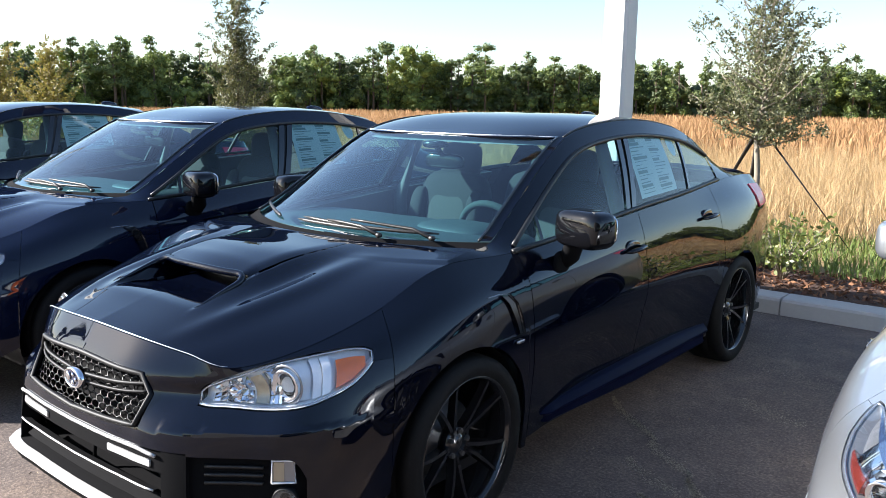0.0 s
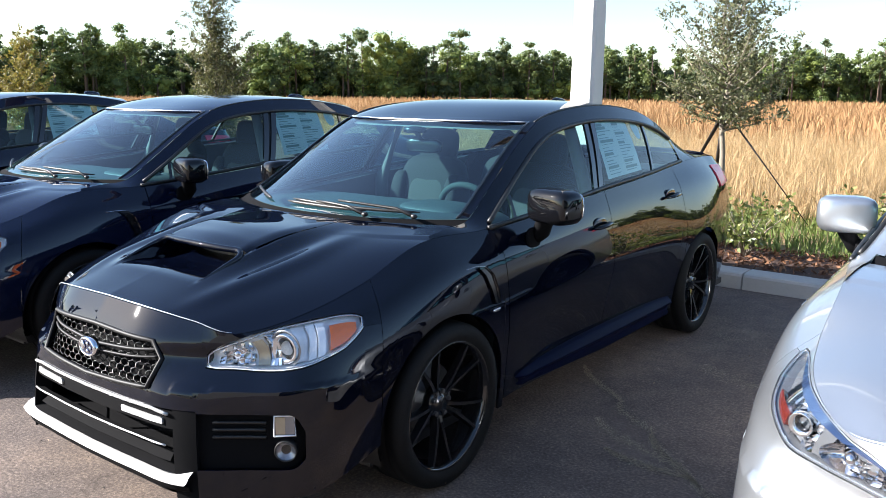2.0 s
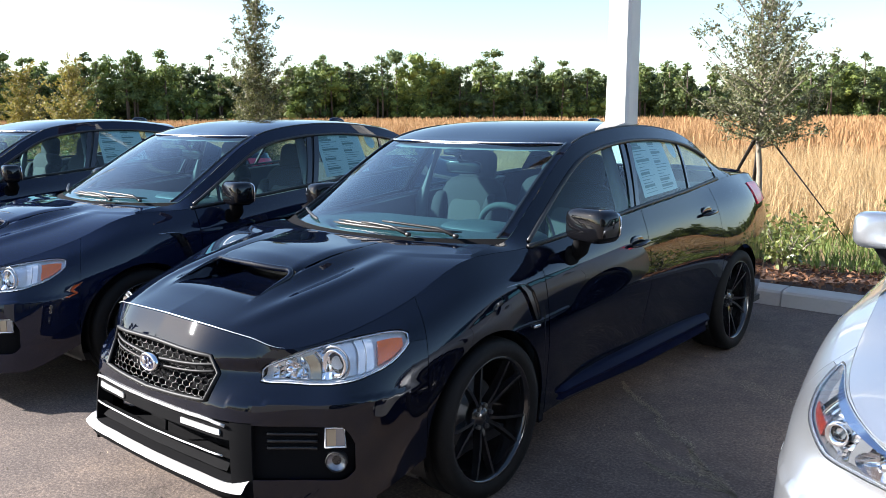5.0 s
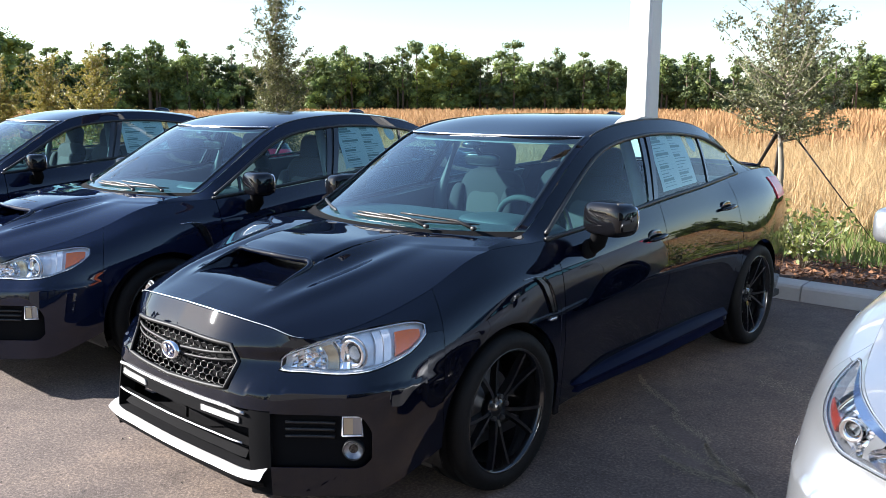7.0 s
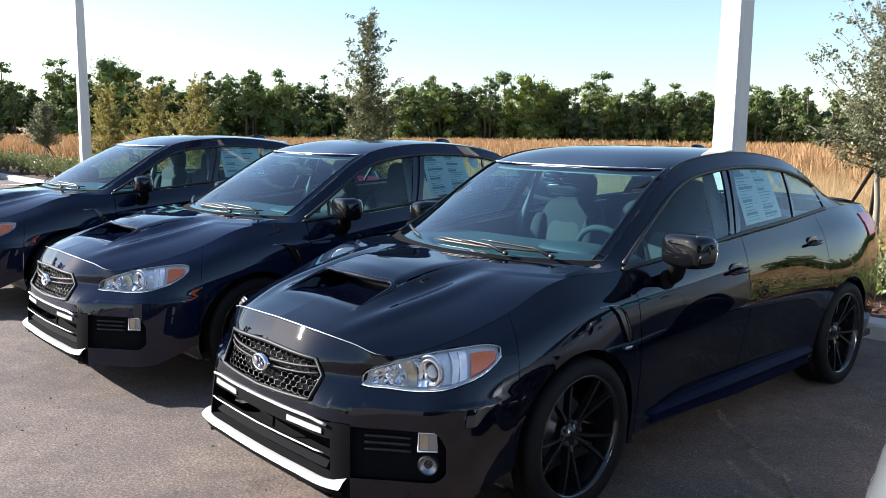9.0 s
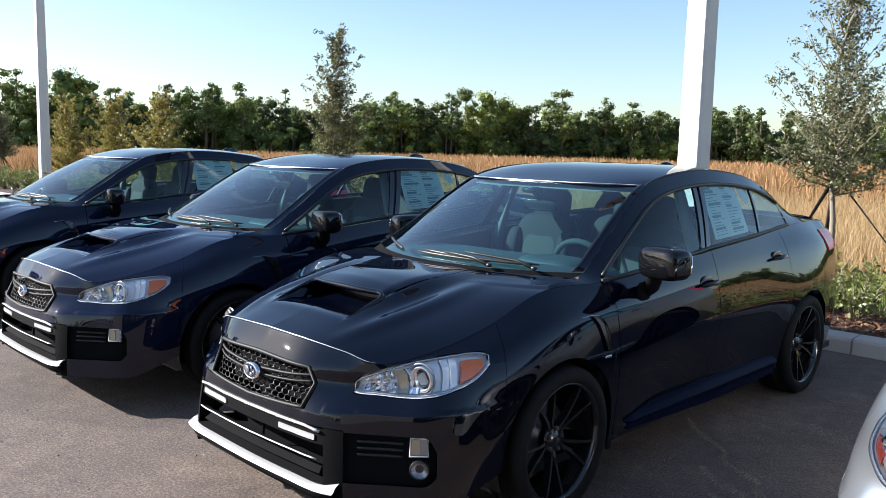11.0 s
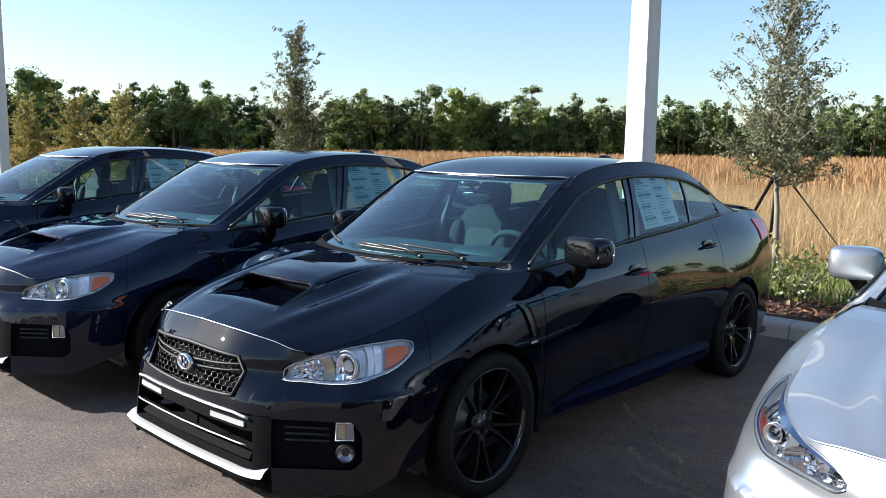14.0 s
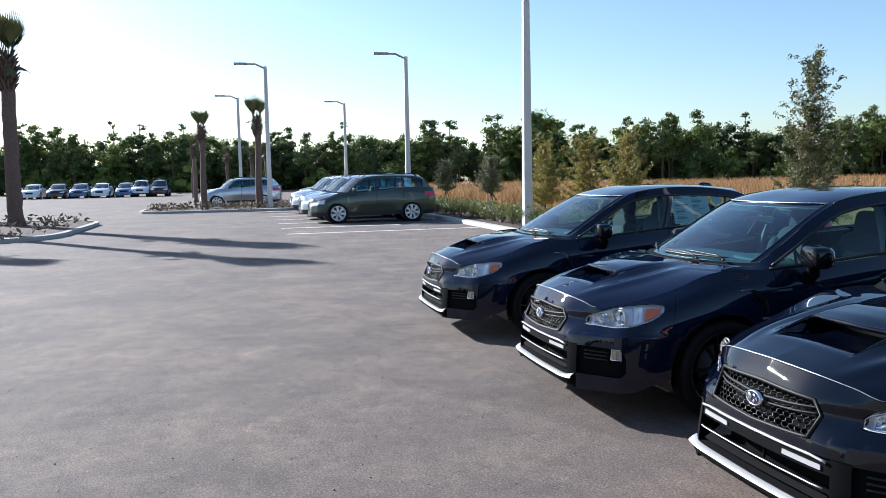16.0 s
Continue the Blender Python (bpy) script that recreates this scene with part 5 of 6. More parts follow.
blades("dry_field_grass", "tall golden dry grass of the field", PALE_STRAW, 80000, tufted(-24, 12, 7.0, 24, 1.2, 9000, .10), (.28, .72), (.004, .011), 1.0)
blades("dry_field_grass", "tall golden dry grass further into the field", STRAW, 48000, tufted(-60, 30, 22, 60, 1.2, 15000, .2), (.5, .9), (.03, .07), .5)
blades("dry_field_grass", "pale dry grass at the far side of the field", STRAW, 36000, patch_of(-110, 90, 55, 135, 1.0), (.5, 1.0), (.10, .30), .4)
blades("dry_field_grass", "reddish dry grass behind the hedge", STRAW, 32000, tufted(-75, -22, 7.0, 30, 1.3, 9000, .2), (.5, .95), (.02, .06), .5)
blades("lawn_strip", "green grass strip behind the mulch", LAWN, 26000, patch_of(-10, 10, 5.15, 7.6, 1.2), (.05, .16), (.008, .018), .8)


def chips(name, label, mat, n, x0, x1, y0, y1, z, size, category):
    c = np.stack([rng.uniform(x0, x1, n), rng.uniform(y0, y1, n), z + rng.uniform(0, .03, n)], -1)
    u = rng.normal(0, 1, (n, 3)) * np.array([1, 1, .35])
    u /= np.linalg.norm(u, axis=1, keepdims=True)
    w = np.cross(u, rng.normal(0, 1, (n, 3)))
    w /= np.linalg.norm(w, axis=1, keepdims=True)
    l, s = rng.uniform(*size, n)[:, None], rng.uniform(*size, n)[:, None] * .35
    v = np.stack([c - u * l, c + w * s, c + u * l, c - w * s + np.array([0, 0, .006])], 1).reshape(-1, 3)
    me = bpy.data.meshes.new(name)
    me.from_pydata(v.tolist(), [], (np.arange(n)[:, None] * 4 + np.arange(4)).tolist())
    return tagged(part(name, me, mat), label, category, kind="stuff")


chips("bark_chips", "reddish brown bark chips of the mulch bed", CHIP, 9000, -9, 6, 4.28, 5.3, .12, (.012, .045), "mulch")
chips("grit", "pale grit scattered on the asphalt", ROCK, 1500, -5, 4, -4.0, 4.0, .002, (.002, .007), "grit")
chips("grit", "dark crumbs of asphalt lying loose", CRUMB, 2600, -12, 3, -6.5, -.6, .001, (.002, .008), "grit")


# faint sandy drag marks left in the empty stall: rows of loose grains strewn along each line
def drag_mark(a, b, n, wide, seed):
    r = np.random.default_rng(seed)
    t = r.uniform(0, 1, n)
    line = np.array(a)[None] * (1 - t)[:, None] + np.array(b)[None] * t[:, None]
    across = np.array((b[1] - a[1], a[0] - b[0])) / math.hypot(b[0] - a[0], b[1] - a[1])
    c = line + across * (r.normal(0, wide, n) * (.4 + .8 * np.sin(3.1 * t)))[:, None] + across * (.02 * np.sin(5 * t))[:, None]
    h = r.uniform(.0012, .0038, n)
    w = r.uniform(0, 6.28, n)
    v = np.stack([np.c_[c + np.stack([np.cos(w + q), np.sin(w + q)], 1) * h[:, None], np.full(n, .0022)] for q in (0, 1.7, 3.1, 4.6)], 1).reshape(-1, 3)
    me = bpy.data.meshes.new("sand_trail")
    me.from_pydata(v.tolist(), [], (np.arange(n)[:, None] * 4 + np.arange(4)).tolist())
    tagged(part("sand_trail", me, SAND), "thin trail of pale sand on the asphalt", "sand", kind="stuff")


for k, (a, b, n, wide) in enumerate((((.62, 1.62), (1.02, 1.22), 1500, .012), ((1.02, 1.22), (1.30, .96), 700, .018), ((1.30, .96), (1.62, .60), 1700, .014), ((1.20, .70), (1.62, .62), 1500, .016), ((1.02, .98), (1.45, .70), 700, .02), ((1.62, .62), (2.0, .42), 900, .02), ((1.15, 2.05), (1.5, 1.85), 500, .05), ((1.0, 2.7), (1.7, 2.5), 500, .06))):
    drag_mark(a, b, n, wide, 300 + k)


# ---- plants ----
def leaf_cloud(centres, radii, count, size, squash=.8, shell=.35):
    """Leaves scattered round clump centres, more of them near each clump's skin."""
    k = rng.integers(0, len(centres), count)
    d = rng.normal(0, 1, (count, 3))
    d /= np.linalg.norm(d, axis=1, keepdims=True)
    r = rng.uniform(shell, 1, count) ** .6
    c = np.asarray(centres)[k] + d * (np.asarray(radii)[k] * r)[:, None] * np.array([1, 1, squash])
    a = rng.normal(0, 1, (count, 3))
    a /= np.linalg.norm(a, axis=1, keepdims=True)
    b = np.cross(a, rng.normal(0, 1, (count, 3)))
    b /= np.linalg.norm(b, axis=1, keepdims=True)
    s = rng.uniform(.6, 1.3, count)[:, None] * size
    v = np.stack([c - a * s, c - b * s * .45, c + a * s, c + b * s * .45], 1).reshape(-1, 3)
    return v, (np.arange(count)[:, None] * 4 + np.arange(4))


def cloud_mesh(v, f):
    me = bpy.data.meshes.new("leaves")
    me.from_pydata(v.tolist(), [], f.tolist())
    me.update()
    return me


def make_young_tree(name, label, tall, wide, fork, leaf, leaves, seed, leaf_size=.028, column=1.0, stakes=True, strap=1.0, bulk=.55, airy=0.0):
    """A young street tree: tapered trunk, rising limbs, twigs set with leaves, tied down with straps."""
    r = random.Random(seed)
    tree = thing(name, label, "tree", "young trees along the kerb")
    trunk_pts = [(r.uniform(-.02, .02) * k, r.uniform(-.02, .02) * k, tall * .93 * k / 8) for k in range(9)]
    radii = [.034 * (1 - .88 * k / 8) + .003 for k in range(9)]
    limbs, centres, rads = [], [], []
    n = 78
    for k in range(n):
        t = k / (n - 1)
        z0 = fork * .95 + (tall * .90 - fork) * t ** 1.15
        a = k * 2.4 + r.uniform(-.6, .6)
        prof = min(1, .66 + t * 2.0) * (1 - t * .92) ** .62 * column
        ln = wide / 2 * max(.12, prof) * r.choice((.55, .8, .95, 1.1, 1.2))
        rise = ln * (r.uniform(.05, .45) + t * r.uniform(.5, 1.7)) + .03
        p0 = Vector((0, 0, z0))
        way = Vector((math.cos(a), math.sin(a), 0))
        p1 = p0 + way * ln * .5 + Vector((0, 0, rise * .35))
        p2 = p0 + way * ln + Vector((0, 0, rise))
        limbs.append(tube([p0, p1, p2], [.010 * (1 + airy * .5) * (1 - t * .5), .006 * (1 + airy * .5) * (1 - t * .4), .002], 5))
        for q in np.linspace(.22, 1.0, 8 if t < .55 else 5):
            start = p0.lerp(p1, q * 2) if q < .5 else p1.lerp(p2, q * 2 - 1)
            tip = start + (way * r.uniform(-.1, .7) + Vector((r.uniform(-.7, .7), r.uniform(-.7, .7), r.uniform(-.1, 1.0)))) * r.uniform(.08, .20) * (1.15 - .5 * t)
            limbs.append(tube([start, tip], [.003, .0012], 3))
            for c in (.3, .55, .8, 1.0):
                if airy and r.random() < airy * min(1, .25 + 1.6 * t):
                    continue
                centres.append(tuple(start.lerp(tip, c)))
                rads.append(r.uniform(.03, .085))
    core = int(len(centres) * bulk * .25)
    for k in range(core):
        t = r.random() ** 1.6
        a, q = r.uniform(0, 6.28), r.random() ** .5 * wide * .34 * (1 - t * .8) * column
        centres.append((math.cos(a) * q, math.sin(a) * q, fork + .1 + (tall - fork) * .62 * t + r.uniform(-.08, .08)))
        rads.append(r.uniform(.05, .09))
    part("trunk", joined_mesh([tube(trunk_pts, radii, 8)]), BARK, tree, "slim pale trunk")
    part("branching", joined_mesh(limbs), BARK, tree)
    part("crown", cloud_mesh(*leaf_cloud(centres, rads, leaves, leaf_size)), leaf, tree, "sparse crown of small leaves")
    if stakes:
        for k, a in enumerate((.35, 2.0, 2.55)):
            foot = (math.cos(a) * .95, math.sin(a) * .95, .02)
            top = (math.cos(a) * .10, math.sin(a) * .10, fork * 1.02)
            mid = tuple(top[i] + (foot[i] - top[i]) * .35 for i in range(3))
            part("guy_strap", joined_mesh([tube([top, mid, foot], [.030 * strap, .022 * strap, .010], 6, .4)]), STRAP, tree, "dark webbing strap tied to the ground")
    return tree


oak = make_young_tree("young_oak", "slender young oak with thin crown, strapped upright", 3.45, 1.42, 1.10, OAK_LEAF, 18500, 11, .0185, bulk=.8, airy=.55)
oak.matrix_basis = Matrix.Translation((-.22, 6.24, .10))
dark_oak = make_young_tree("young_oak", "dark narrow young oak with dense leaves", 3.55, 1.35, .55, DARK_LEAF, 23000, 23, .022, .95, bulk=1.6)
dark_oak.matrix_basis = Matrix.Translation((-8.32, 6.0, .10))
for k, (x, y, kind, s) in enumerate(((-15.4, 6.3, 1, .88), (-18.6, 6.6, 1, .80), (-21.0, 6.3, 1, .82), (-26.8, 6.3, 0, .80), (-33.7, 6.3, 0, .82))):
    if k in (0, 3):
        spec = make_young_tree("young_tree", "young tree with golden green leaves" if kind else "young tree with grey green leaves", 2.9, 1.9 if kind else 1.5, .6 if kind else 1.0, GOLD_LEAF if kind else OAK_LEAF, 11000, 40 + k, .036, bulk=1.2)
        spec.matrix_basis = Matrix.Translation((x, y, .10)) @ Matrix.Scale(s, 4)
    else:
        copy_thing(spec, Matrix.Translation((x, y, .10)) @ Matrix.Rotation(k * 1.7, 4, "Z"))


def make_shrub(seed, leaves, size, tall=.55):
    r = random.Random(seed)
    shrub = thing("shrub", "low broad-leaved hedge shrub in bark mulch", "shrub", "hedge along the kerb")
    stems, centres, rads = [], [], []
    for k in range(13):
        a, ln = k * 2.4, r.uniform(.12, .40)
        tip = Vector((math.cos(a) * ln, math.sin(a) * ln, tall * r.uniform(.55, 1.1)))
        stems.append(tube([(0, 0, 0), tuple(tip * .5 + Vector((0, 0, .06))), tuple(tip)], [.008, .006, .003], 4))
        for q in (.35, .55, .75, .9, 1.0):
            centres.append(tuple(tip * q + Vector((0, 0, .03))))
            rads.append(.075)
    part("branching", joined_mesh(stems), BARK, shrub)
    part("leaves", cloud_mesh(*leaf_cloud(centres, rads, leaves, size)), HOLLY, shrub, "glossy yellow-green leaves")
    return shrub


shrubs = [make_shrub(70 + k, 640, .031) for k in range(3)]
n = 0
for k in range(64):
    x = 5.2 - k * .92 + random.uniform(-.15, .15)
    for row in range(2 if x < -8 else 1):
        m = Matrix.Translation((x + .4 * row, 4.72 + .45 * row + random.uniform(-.08, .08), .10)) @ Matrix.Rotation(random.uniform(0, 6), 4, "Z")
        if n < 3:
            shrubs[n].matrix_basis = m
        else:
            copy_thing(shrubs[n % 3], m)
        n += 1


# ---- the woods round the field: one mass nobody could count ----
BALL = np.array([(0, 0, 1)] + [(.894 * math.cos(k * 1.2566), .894 * math.sin(k * 1.2566), .447) for k in range(5)] + [(.894 * math.cos(k * 1.2566 + .628), .894 * math.sin(k * 1.2566 + .628), -.447) for k in range(5)] + [(0, 0, -1)])
BALL_FACES = np.array([(0, k + 1, (k + 1) % 5 + 1) for k in range(5)] + [(k + 1, k + 6, (k + 1) % 5 + 1) for k in range(5)] + [((k + 1) % 5 + 1, k + 6, (k + 1) % 5 + 6) for k in range(5)] + [(11, (k + 1) % 5 + 6, k + 6) for k in range(5)])


def lobe_leaves(c, r, count, size, squash):
    """Small leaf sprays laid over the skins of rounded lobes, so that each lobe has a lit and a shaded side."""
    k = rng.choice(len(c), count, p=r**2 / np.sum(r**2))
    d = rng.normal(0, 1, (count, 3)) + np.array([0, 0, .35])
    d /= np.linalg.norm(d, axis=1, keepdims=True)
    at = c[k] + d * (r[k] * np.clip(rng.normal(.96, .17, count), .4, 1.6))[:, None] * np.array([1, 1, squash])
    nor = d + rng.normal(0, .60, (count, 3))
    a = np.cross(nor, rng.normal(0, 1, (count, 3)))
    a /= np.linalg.norm(a, axis=1, keepdims=True)
    b = np.cross(nor, a)
    b /= np.linalg.norm(b, axis=1, keepdims=True)
    h = rng.uniform(.55, 1.35, count)[:, None] * size
    return np.stack([at - a * h, at - b * h * .62, at + a * h, at + b * h * .62], 1).reshape(-1, 3)


def lobe_cores(c, r, squash):
    """A rough dark ball inside each lobe, so that no sky shows through the middle of a crown."""
    return (c[:, None] + BALL[None] * (r * .66)[:, None, None] * rng.uniform(.7, 1.12, (len(c), 12, 1)) * np.array([1, 1, squash])).reshape(-1, 3)


def woods(name, label, line, count, depth, tall, seed, extra=()):
    """Pines with bare trunks, broad oaks and low scrub in front, along a line."""
    global rng
    rng = np.random.default_rng(seed)
    pts = np.array(line, float)
    leg = np.concatenate([[0], np.cumsum(np.linalg.norm(np.diff(pts, axis=0), axis=1))])
    t = np.interp(rng.uniform(0, leg[-1], count), leg, range(len(pts)))
    base = spline(pts, t)
    away = base / np.linalg.norm(base, axis=1, keepdims=True)
    back = rng.uniform(0, 1, count) ** 1.3
    base = base + away * (back * depth)[:, None]
    leaves, cores, trunks = [[], [], [], []], [[], [], [], []], []
    kinds = [("scrub" if q < .20 and w > .30 else "pine" if w < .34 else "oak", 0) for q, w in zip(back, rng.uniform(0, 1, count))]
    spots = [(b[0], b[1], k, h) for b, (k, h) in zip(base, kinds)] + list(extra)
    for x, y, kind, fixed in spots:
        z = float(height(x, y))
        if kind == "pine":
            h = fixed or tall * rng.choice((.72, .80, .87, .95, 1.04, 1.16)) * rng.uniform(.94, 1.06)
            n = 18
            f = np.sort(rng.uniform(.36, .97, n))
            r = h * .088 * (1.45 - f) * rng.uniform(.7, 1.3, n)
            off = h * .15 * (1.25 - f) * rng.uniform(.2, 1.3, n)
            squash, tone, cnt = .62, int(rng.choice((3, 3, 3, 0, 2))), 800
        elif kind == "tall":
            h = fixed
            n = 9
            f = np.sort(rng.uniform(.62, .97, n))
            r = h * .082 * rng.uniform(.6, 1.3, n)
            off = h * .12 * rng.uniform(.1, 1.3, n)
            squash, tone, cnt = .55, 3, 620
        elif kind == "scrub":
            h = tall * rng.uniform(.18, .42)
            n = 5
            f = rng.uniform(.15, .8, n)
            r = h * .36 * rng.uniform(.7, 1.2, n)
            off = h * .45 * rng.uniform(0, 1.2, n)
            squash, tone, cnt = .8, int(rng.choice(3, p=(.4, .4, .2))), 380
        else:
            h = fixed or tall * rng.choice((.62, .70, .78, .86, .95)) * rng.uniform(.94, 1.06)
            n = 27
            f = rng.uniform(.10, .92, n)
            r = h * .105 * rng.uniform(.6, 1.3, n)
            off = h * .30 * np.sqrt(np.clip(1.08 - f**2, .05, 1)) * rng.uniform(.15, 1.1, n)
            squash, tone, cnt = .80, 1 if kind == "bright" else int(rng.choice(3, p=(.50, .20, .30))), 1050
        a = rng.uniform(0, 6.28, n)
        r = np.maximum(r, .28)
        c = np.stack([x + np.cos(a) * off, y + np.sin(a) * off, z + h * f], -1)
        c[-1] = (x, y, z + h * max(.86, f[-1] - .05))
        leaves[tone].append(lobe_leaves(c, r, cnt, .155 if kind != "scrub" else .12, squash))
        cores[tone].append(lobe_cores(c, r, squash))
        if kind in ("pine", "tall") or rng.uniform() < .25:
            trunks.append(tube([(x, y, z), (x + rng.uniform(-.2, .2), y, z + h * .55), (x + rng.uniform(-.2, .2), y, z + h * .92)], [.15, .11, .04], 5))
    # Filler lobes deep in the wood; their dark leaf colour stands for shade.
    m = int(count * .8)
    deep = spline(pts, np.interp(rng.uniform(0, leg[-1], m), leg, range(len(pts))))
    deep = deep + deep / np.linalg.norm(deep, axis=1, keepdims=True) * rng.uniform(.45, 1.1, m)[:, None] * depth
    deep, swell_r = np.c_[deep, rng.uniform(.08, .50, m) * tall], rng.uniform(1.1, 2.2, m)
    cores[2].append(lobe_cores(deep, swell_r * 1.35, 1.0))
    leaves[2].append(lobe_leaves(deep, swell_r, m * 110, .17, 1.0))
    wood = tagged(new(name), label, "woods", kind="stuff")
    for nm, vs, mat in zip(("broadleaf_crowns", "broadleaf_crowns", "broadleaf_crowns", "pine_crowns"), leaves, (WOOD_LEAF, WOOD_LEAF_PALE, WOOD_LEAF_DARK, PINE_LEAF)):
        if vs:
            v = np.concatenate(vs)
            part(nm, cloud_mesh(v, np.arange(len(v) // 4)[:, None] * 4 + np.arange(4)), mat, wood)
    for vs, mat in zip(cores, (WOOD_LEAF, WOOD_LEAF_PALE, WOOD_LEAF_DARK, PINE_LEAF)):
        if vs:
            v = np.concatenate(vs)
            part("crown_depths", cloud_mesh(v, (np.arange(len(v) // 12)[:, None, None] * 12 + BALL_FACES[None]).reshape(-1, 3)), mat, wood)
    part("trunks", joined_mesh(trunks), PINE_BARK, wood)


# trees that stand out of the wood's edge: place, kind, height
STANDOUTS = [(-63.1, 87.2, "tall", 9.6), (-64.2, 86.2, "tall", 8.6), (-71.9, 77.7, "tall", 10.0), (-70.3, 79.6, "bright", 9.3), (-68.9, 81.2, "bright", 8.6), (-71.4, 78.3, "bright", 7.6), (-66.3, 84.0, "tall", 8.1), (-58.6, 91.3, "oak", 8.3), (-55.4, 94.0, "oak", 7.6), (-53.4, 95.6, "tall", 7.7), (-74.5, 74.4, "oak", 7.8), (-77.1, 70.7, "oak", 7.8), (-94.2, 33.5, "oak", 9.8), (-93.8, 35.3, "oak", 9.1), (-95.2, 29.0, "tall", 9.9), (-93.0, 38.5, "pine", 8.3), (-91.0, 44.6, "pine", 8.8), (-88.9, 49.9, "pine", 7.6), (-87.4, 53.0, "pine", 7.6), (-79.6, 66.9, "oak", 7.9), (-47.7, 99.8, "pine", 6.6), (-43.6, 102.6, "oak", 6.0)]
woods("woods", "mixed pine and oak woods beyond the field", [(75, 150), (10, 128), (-32, 108), (-66, 82), (-88, 48), (-97, 12), (-104, -20), (-112, -50), (-120, -90)], 1080, 14, 8.0, 7, STANDOUTS)
# Woods out of view, added so that reflections meet trees, not bare sky.
woods("woods", "unseen woods added on the far side for reflections", [(-118, -80), (-60, -150), (40, -170), (130, -90), (150, 20), (75, 150)], 260, 10, 9.0, 8)


# ---- an unseen building, added behind the walker to block sky and darken reflections ----
sky_block = thing("building", "unseen plain building added to block sky and darken reflections", "building", kind="structure")
WALLING = material("render_wall", (0.16, 0.155, 0.145), 0.85, grain=0.2, scale=3, bump=0.1, big=0.2)
part("wall", brick(7, 60, -33, -11.5, 0, 8.4), WALLING, sky_block)
part("parapet", brick(6.8, 60.2, -33.2, -11.3, 8.4, 9.0), CONCRETE, sky_block)
for k in range(9):
    part("window", brick(8 + 5.6 * k, 12.6 + 5.6 * k, -11.5, -11.43, .6, 3.4), GLOSS_BLACK, sky_block, "dark panel on the added building")


# ---- lamp posts ----
def make_square_post(x, y, label, arm=True):
    post = thing("lamp_post", label, "lamp post", "lamp posts", at=Matrix.Translation((x, y, .0)))
    g = []
    for z, w in ((0, .124), (.02, .124), (3.6, .105), (7.3, .082)):
        c = w * .22
        g.append([(sx * (w - (c if k else 0)), sy * (w - (0 if k else c)), z) for sx, sy, k in ((1, -1, 0), (1, 1, 0), (1, 1, 1), (-1, 1, 1), (-1, 1, 0), (-1, -1, 0), (-1, -1, 1), (1, -1, 1), (1, -1, 0))])
    part("shaft", mesh_from(*sheet(np.array(g), flip=True), False), POLE_CONCRETE, post, "tapered square concrete shaft")
    if arm:
        part("arm", joined_mesh([tube([(0, 0, 7.2), (0, -.5, 7.42), (0, -.9, 7.42)], .045, 8)]), LAMP_GREY, post)
        part("lamp_head", brick(-.16, .16, -1.55, -.85, 7.38, 7.47, .02), LAMP_GREY, post, "flat grey lamp head")
    part("base_collar", brick(-.19, .19, -.19, .19, 0, .06, .01), CONCRETE, post)
    return post


post = make_square_post(-.91, 4.45, "pale square concrete lamp post behind the kerb")
copy_thing(post, Matrix.Translation((-18.4, 4.75, 0)))
copy_thing(post, Matrix.Translation((-35.4, 4.85, 0)))
copy_thing(post, Matrix.Translation((-39.6, -1.6, 0)))
copy_thing(post, Matrix.Translation((-56, -3.0, 0)))
copy_thing(post, Matrix.Translation((-60, 5.0, 0)))
copy_thing(post, Matrix.Translation((-24.5, -19.5, 0)))


# ---- planted islands with palms ----
def make_island(x0, x1, y0, y1, r):
    isl = tagged(new("planted_island"), "kerbed island with litter and palms", "island", kind="structure")
    ring = []
    for cx, cy, a0 in ((x1 - r, y1 - r, 0), (x0 + r, y1 - r, 90), (x0 + r, y0 + r, 180), (x1 - r, y0 + r, 270)):
        ring += [(cx + r * math.cos(radians(a0 + 15 * k)), cy + r * math.sin(radians(a0 + 15 * k))) for k in range(7)]
    ring.append(ring[0])
    ring = np.array(ring)
    c = ring.mean(0)
    inn = ring + (c - ring) / np.linalg.norm(c - ring, axis=1, keepdims=True) * .18
    part("island_kerb", mesh_from(*sheet(np.stack([np.c_[ring, np.zeros(len(ring))], np.c_[ring, np.full(len(ring), .12)], np.c_[inn, np.full(len(ring), .13)]], 1)), False), CONCRETE, isl)
    part("island_bed", mesh_from([(*p, .11) for p in inn[:-1]], [list(range(len(inn) - 1))], False), MULCH, isl)
    n = 1500
    p = np.stack([rng.uniform(x0 + .4, x1 - .4, n), rng.uniform(y0 + .4, y1 - .4, n), .13 + rng.uniform(0, .28, n)], -1)
    v, f = leaf_cloud(p, np.full(n, .05), n, .10)
    part("low_plants", cloud_mesh(v, f), ROCK, isl)
    return isl


rng = np.random.default_rng(5)
make_island(-31.5, -20.5, -24, -8.2, 2.6)
make_island(-43.2, -38.0, -8.0, 3.4, 1.5)


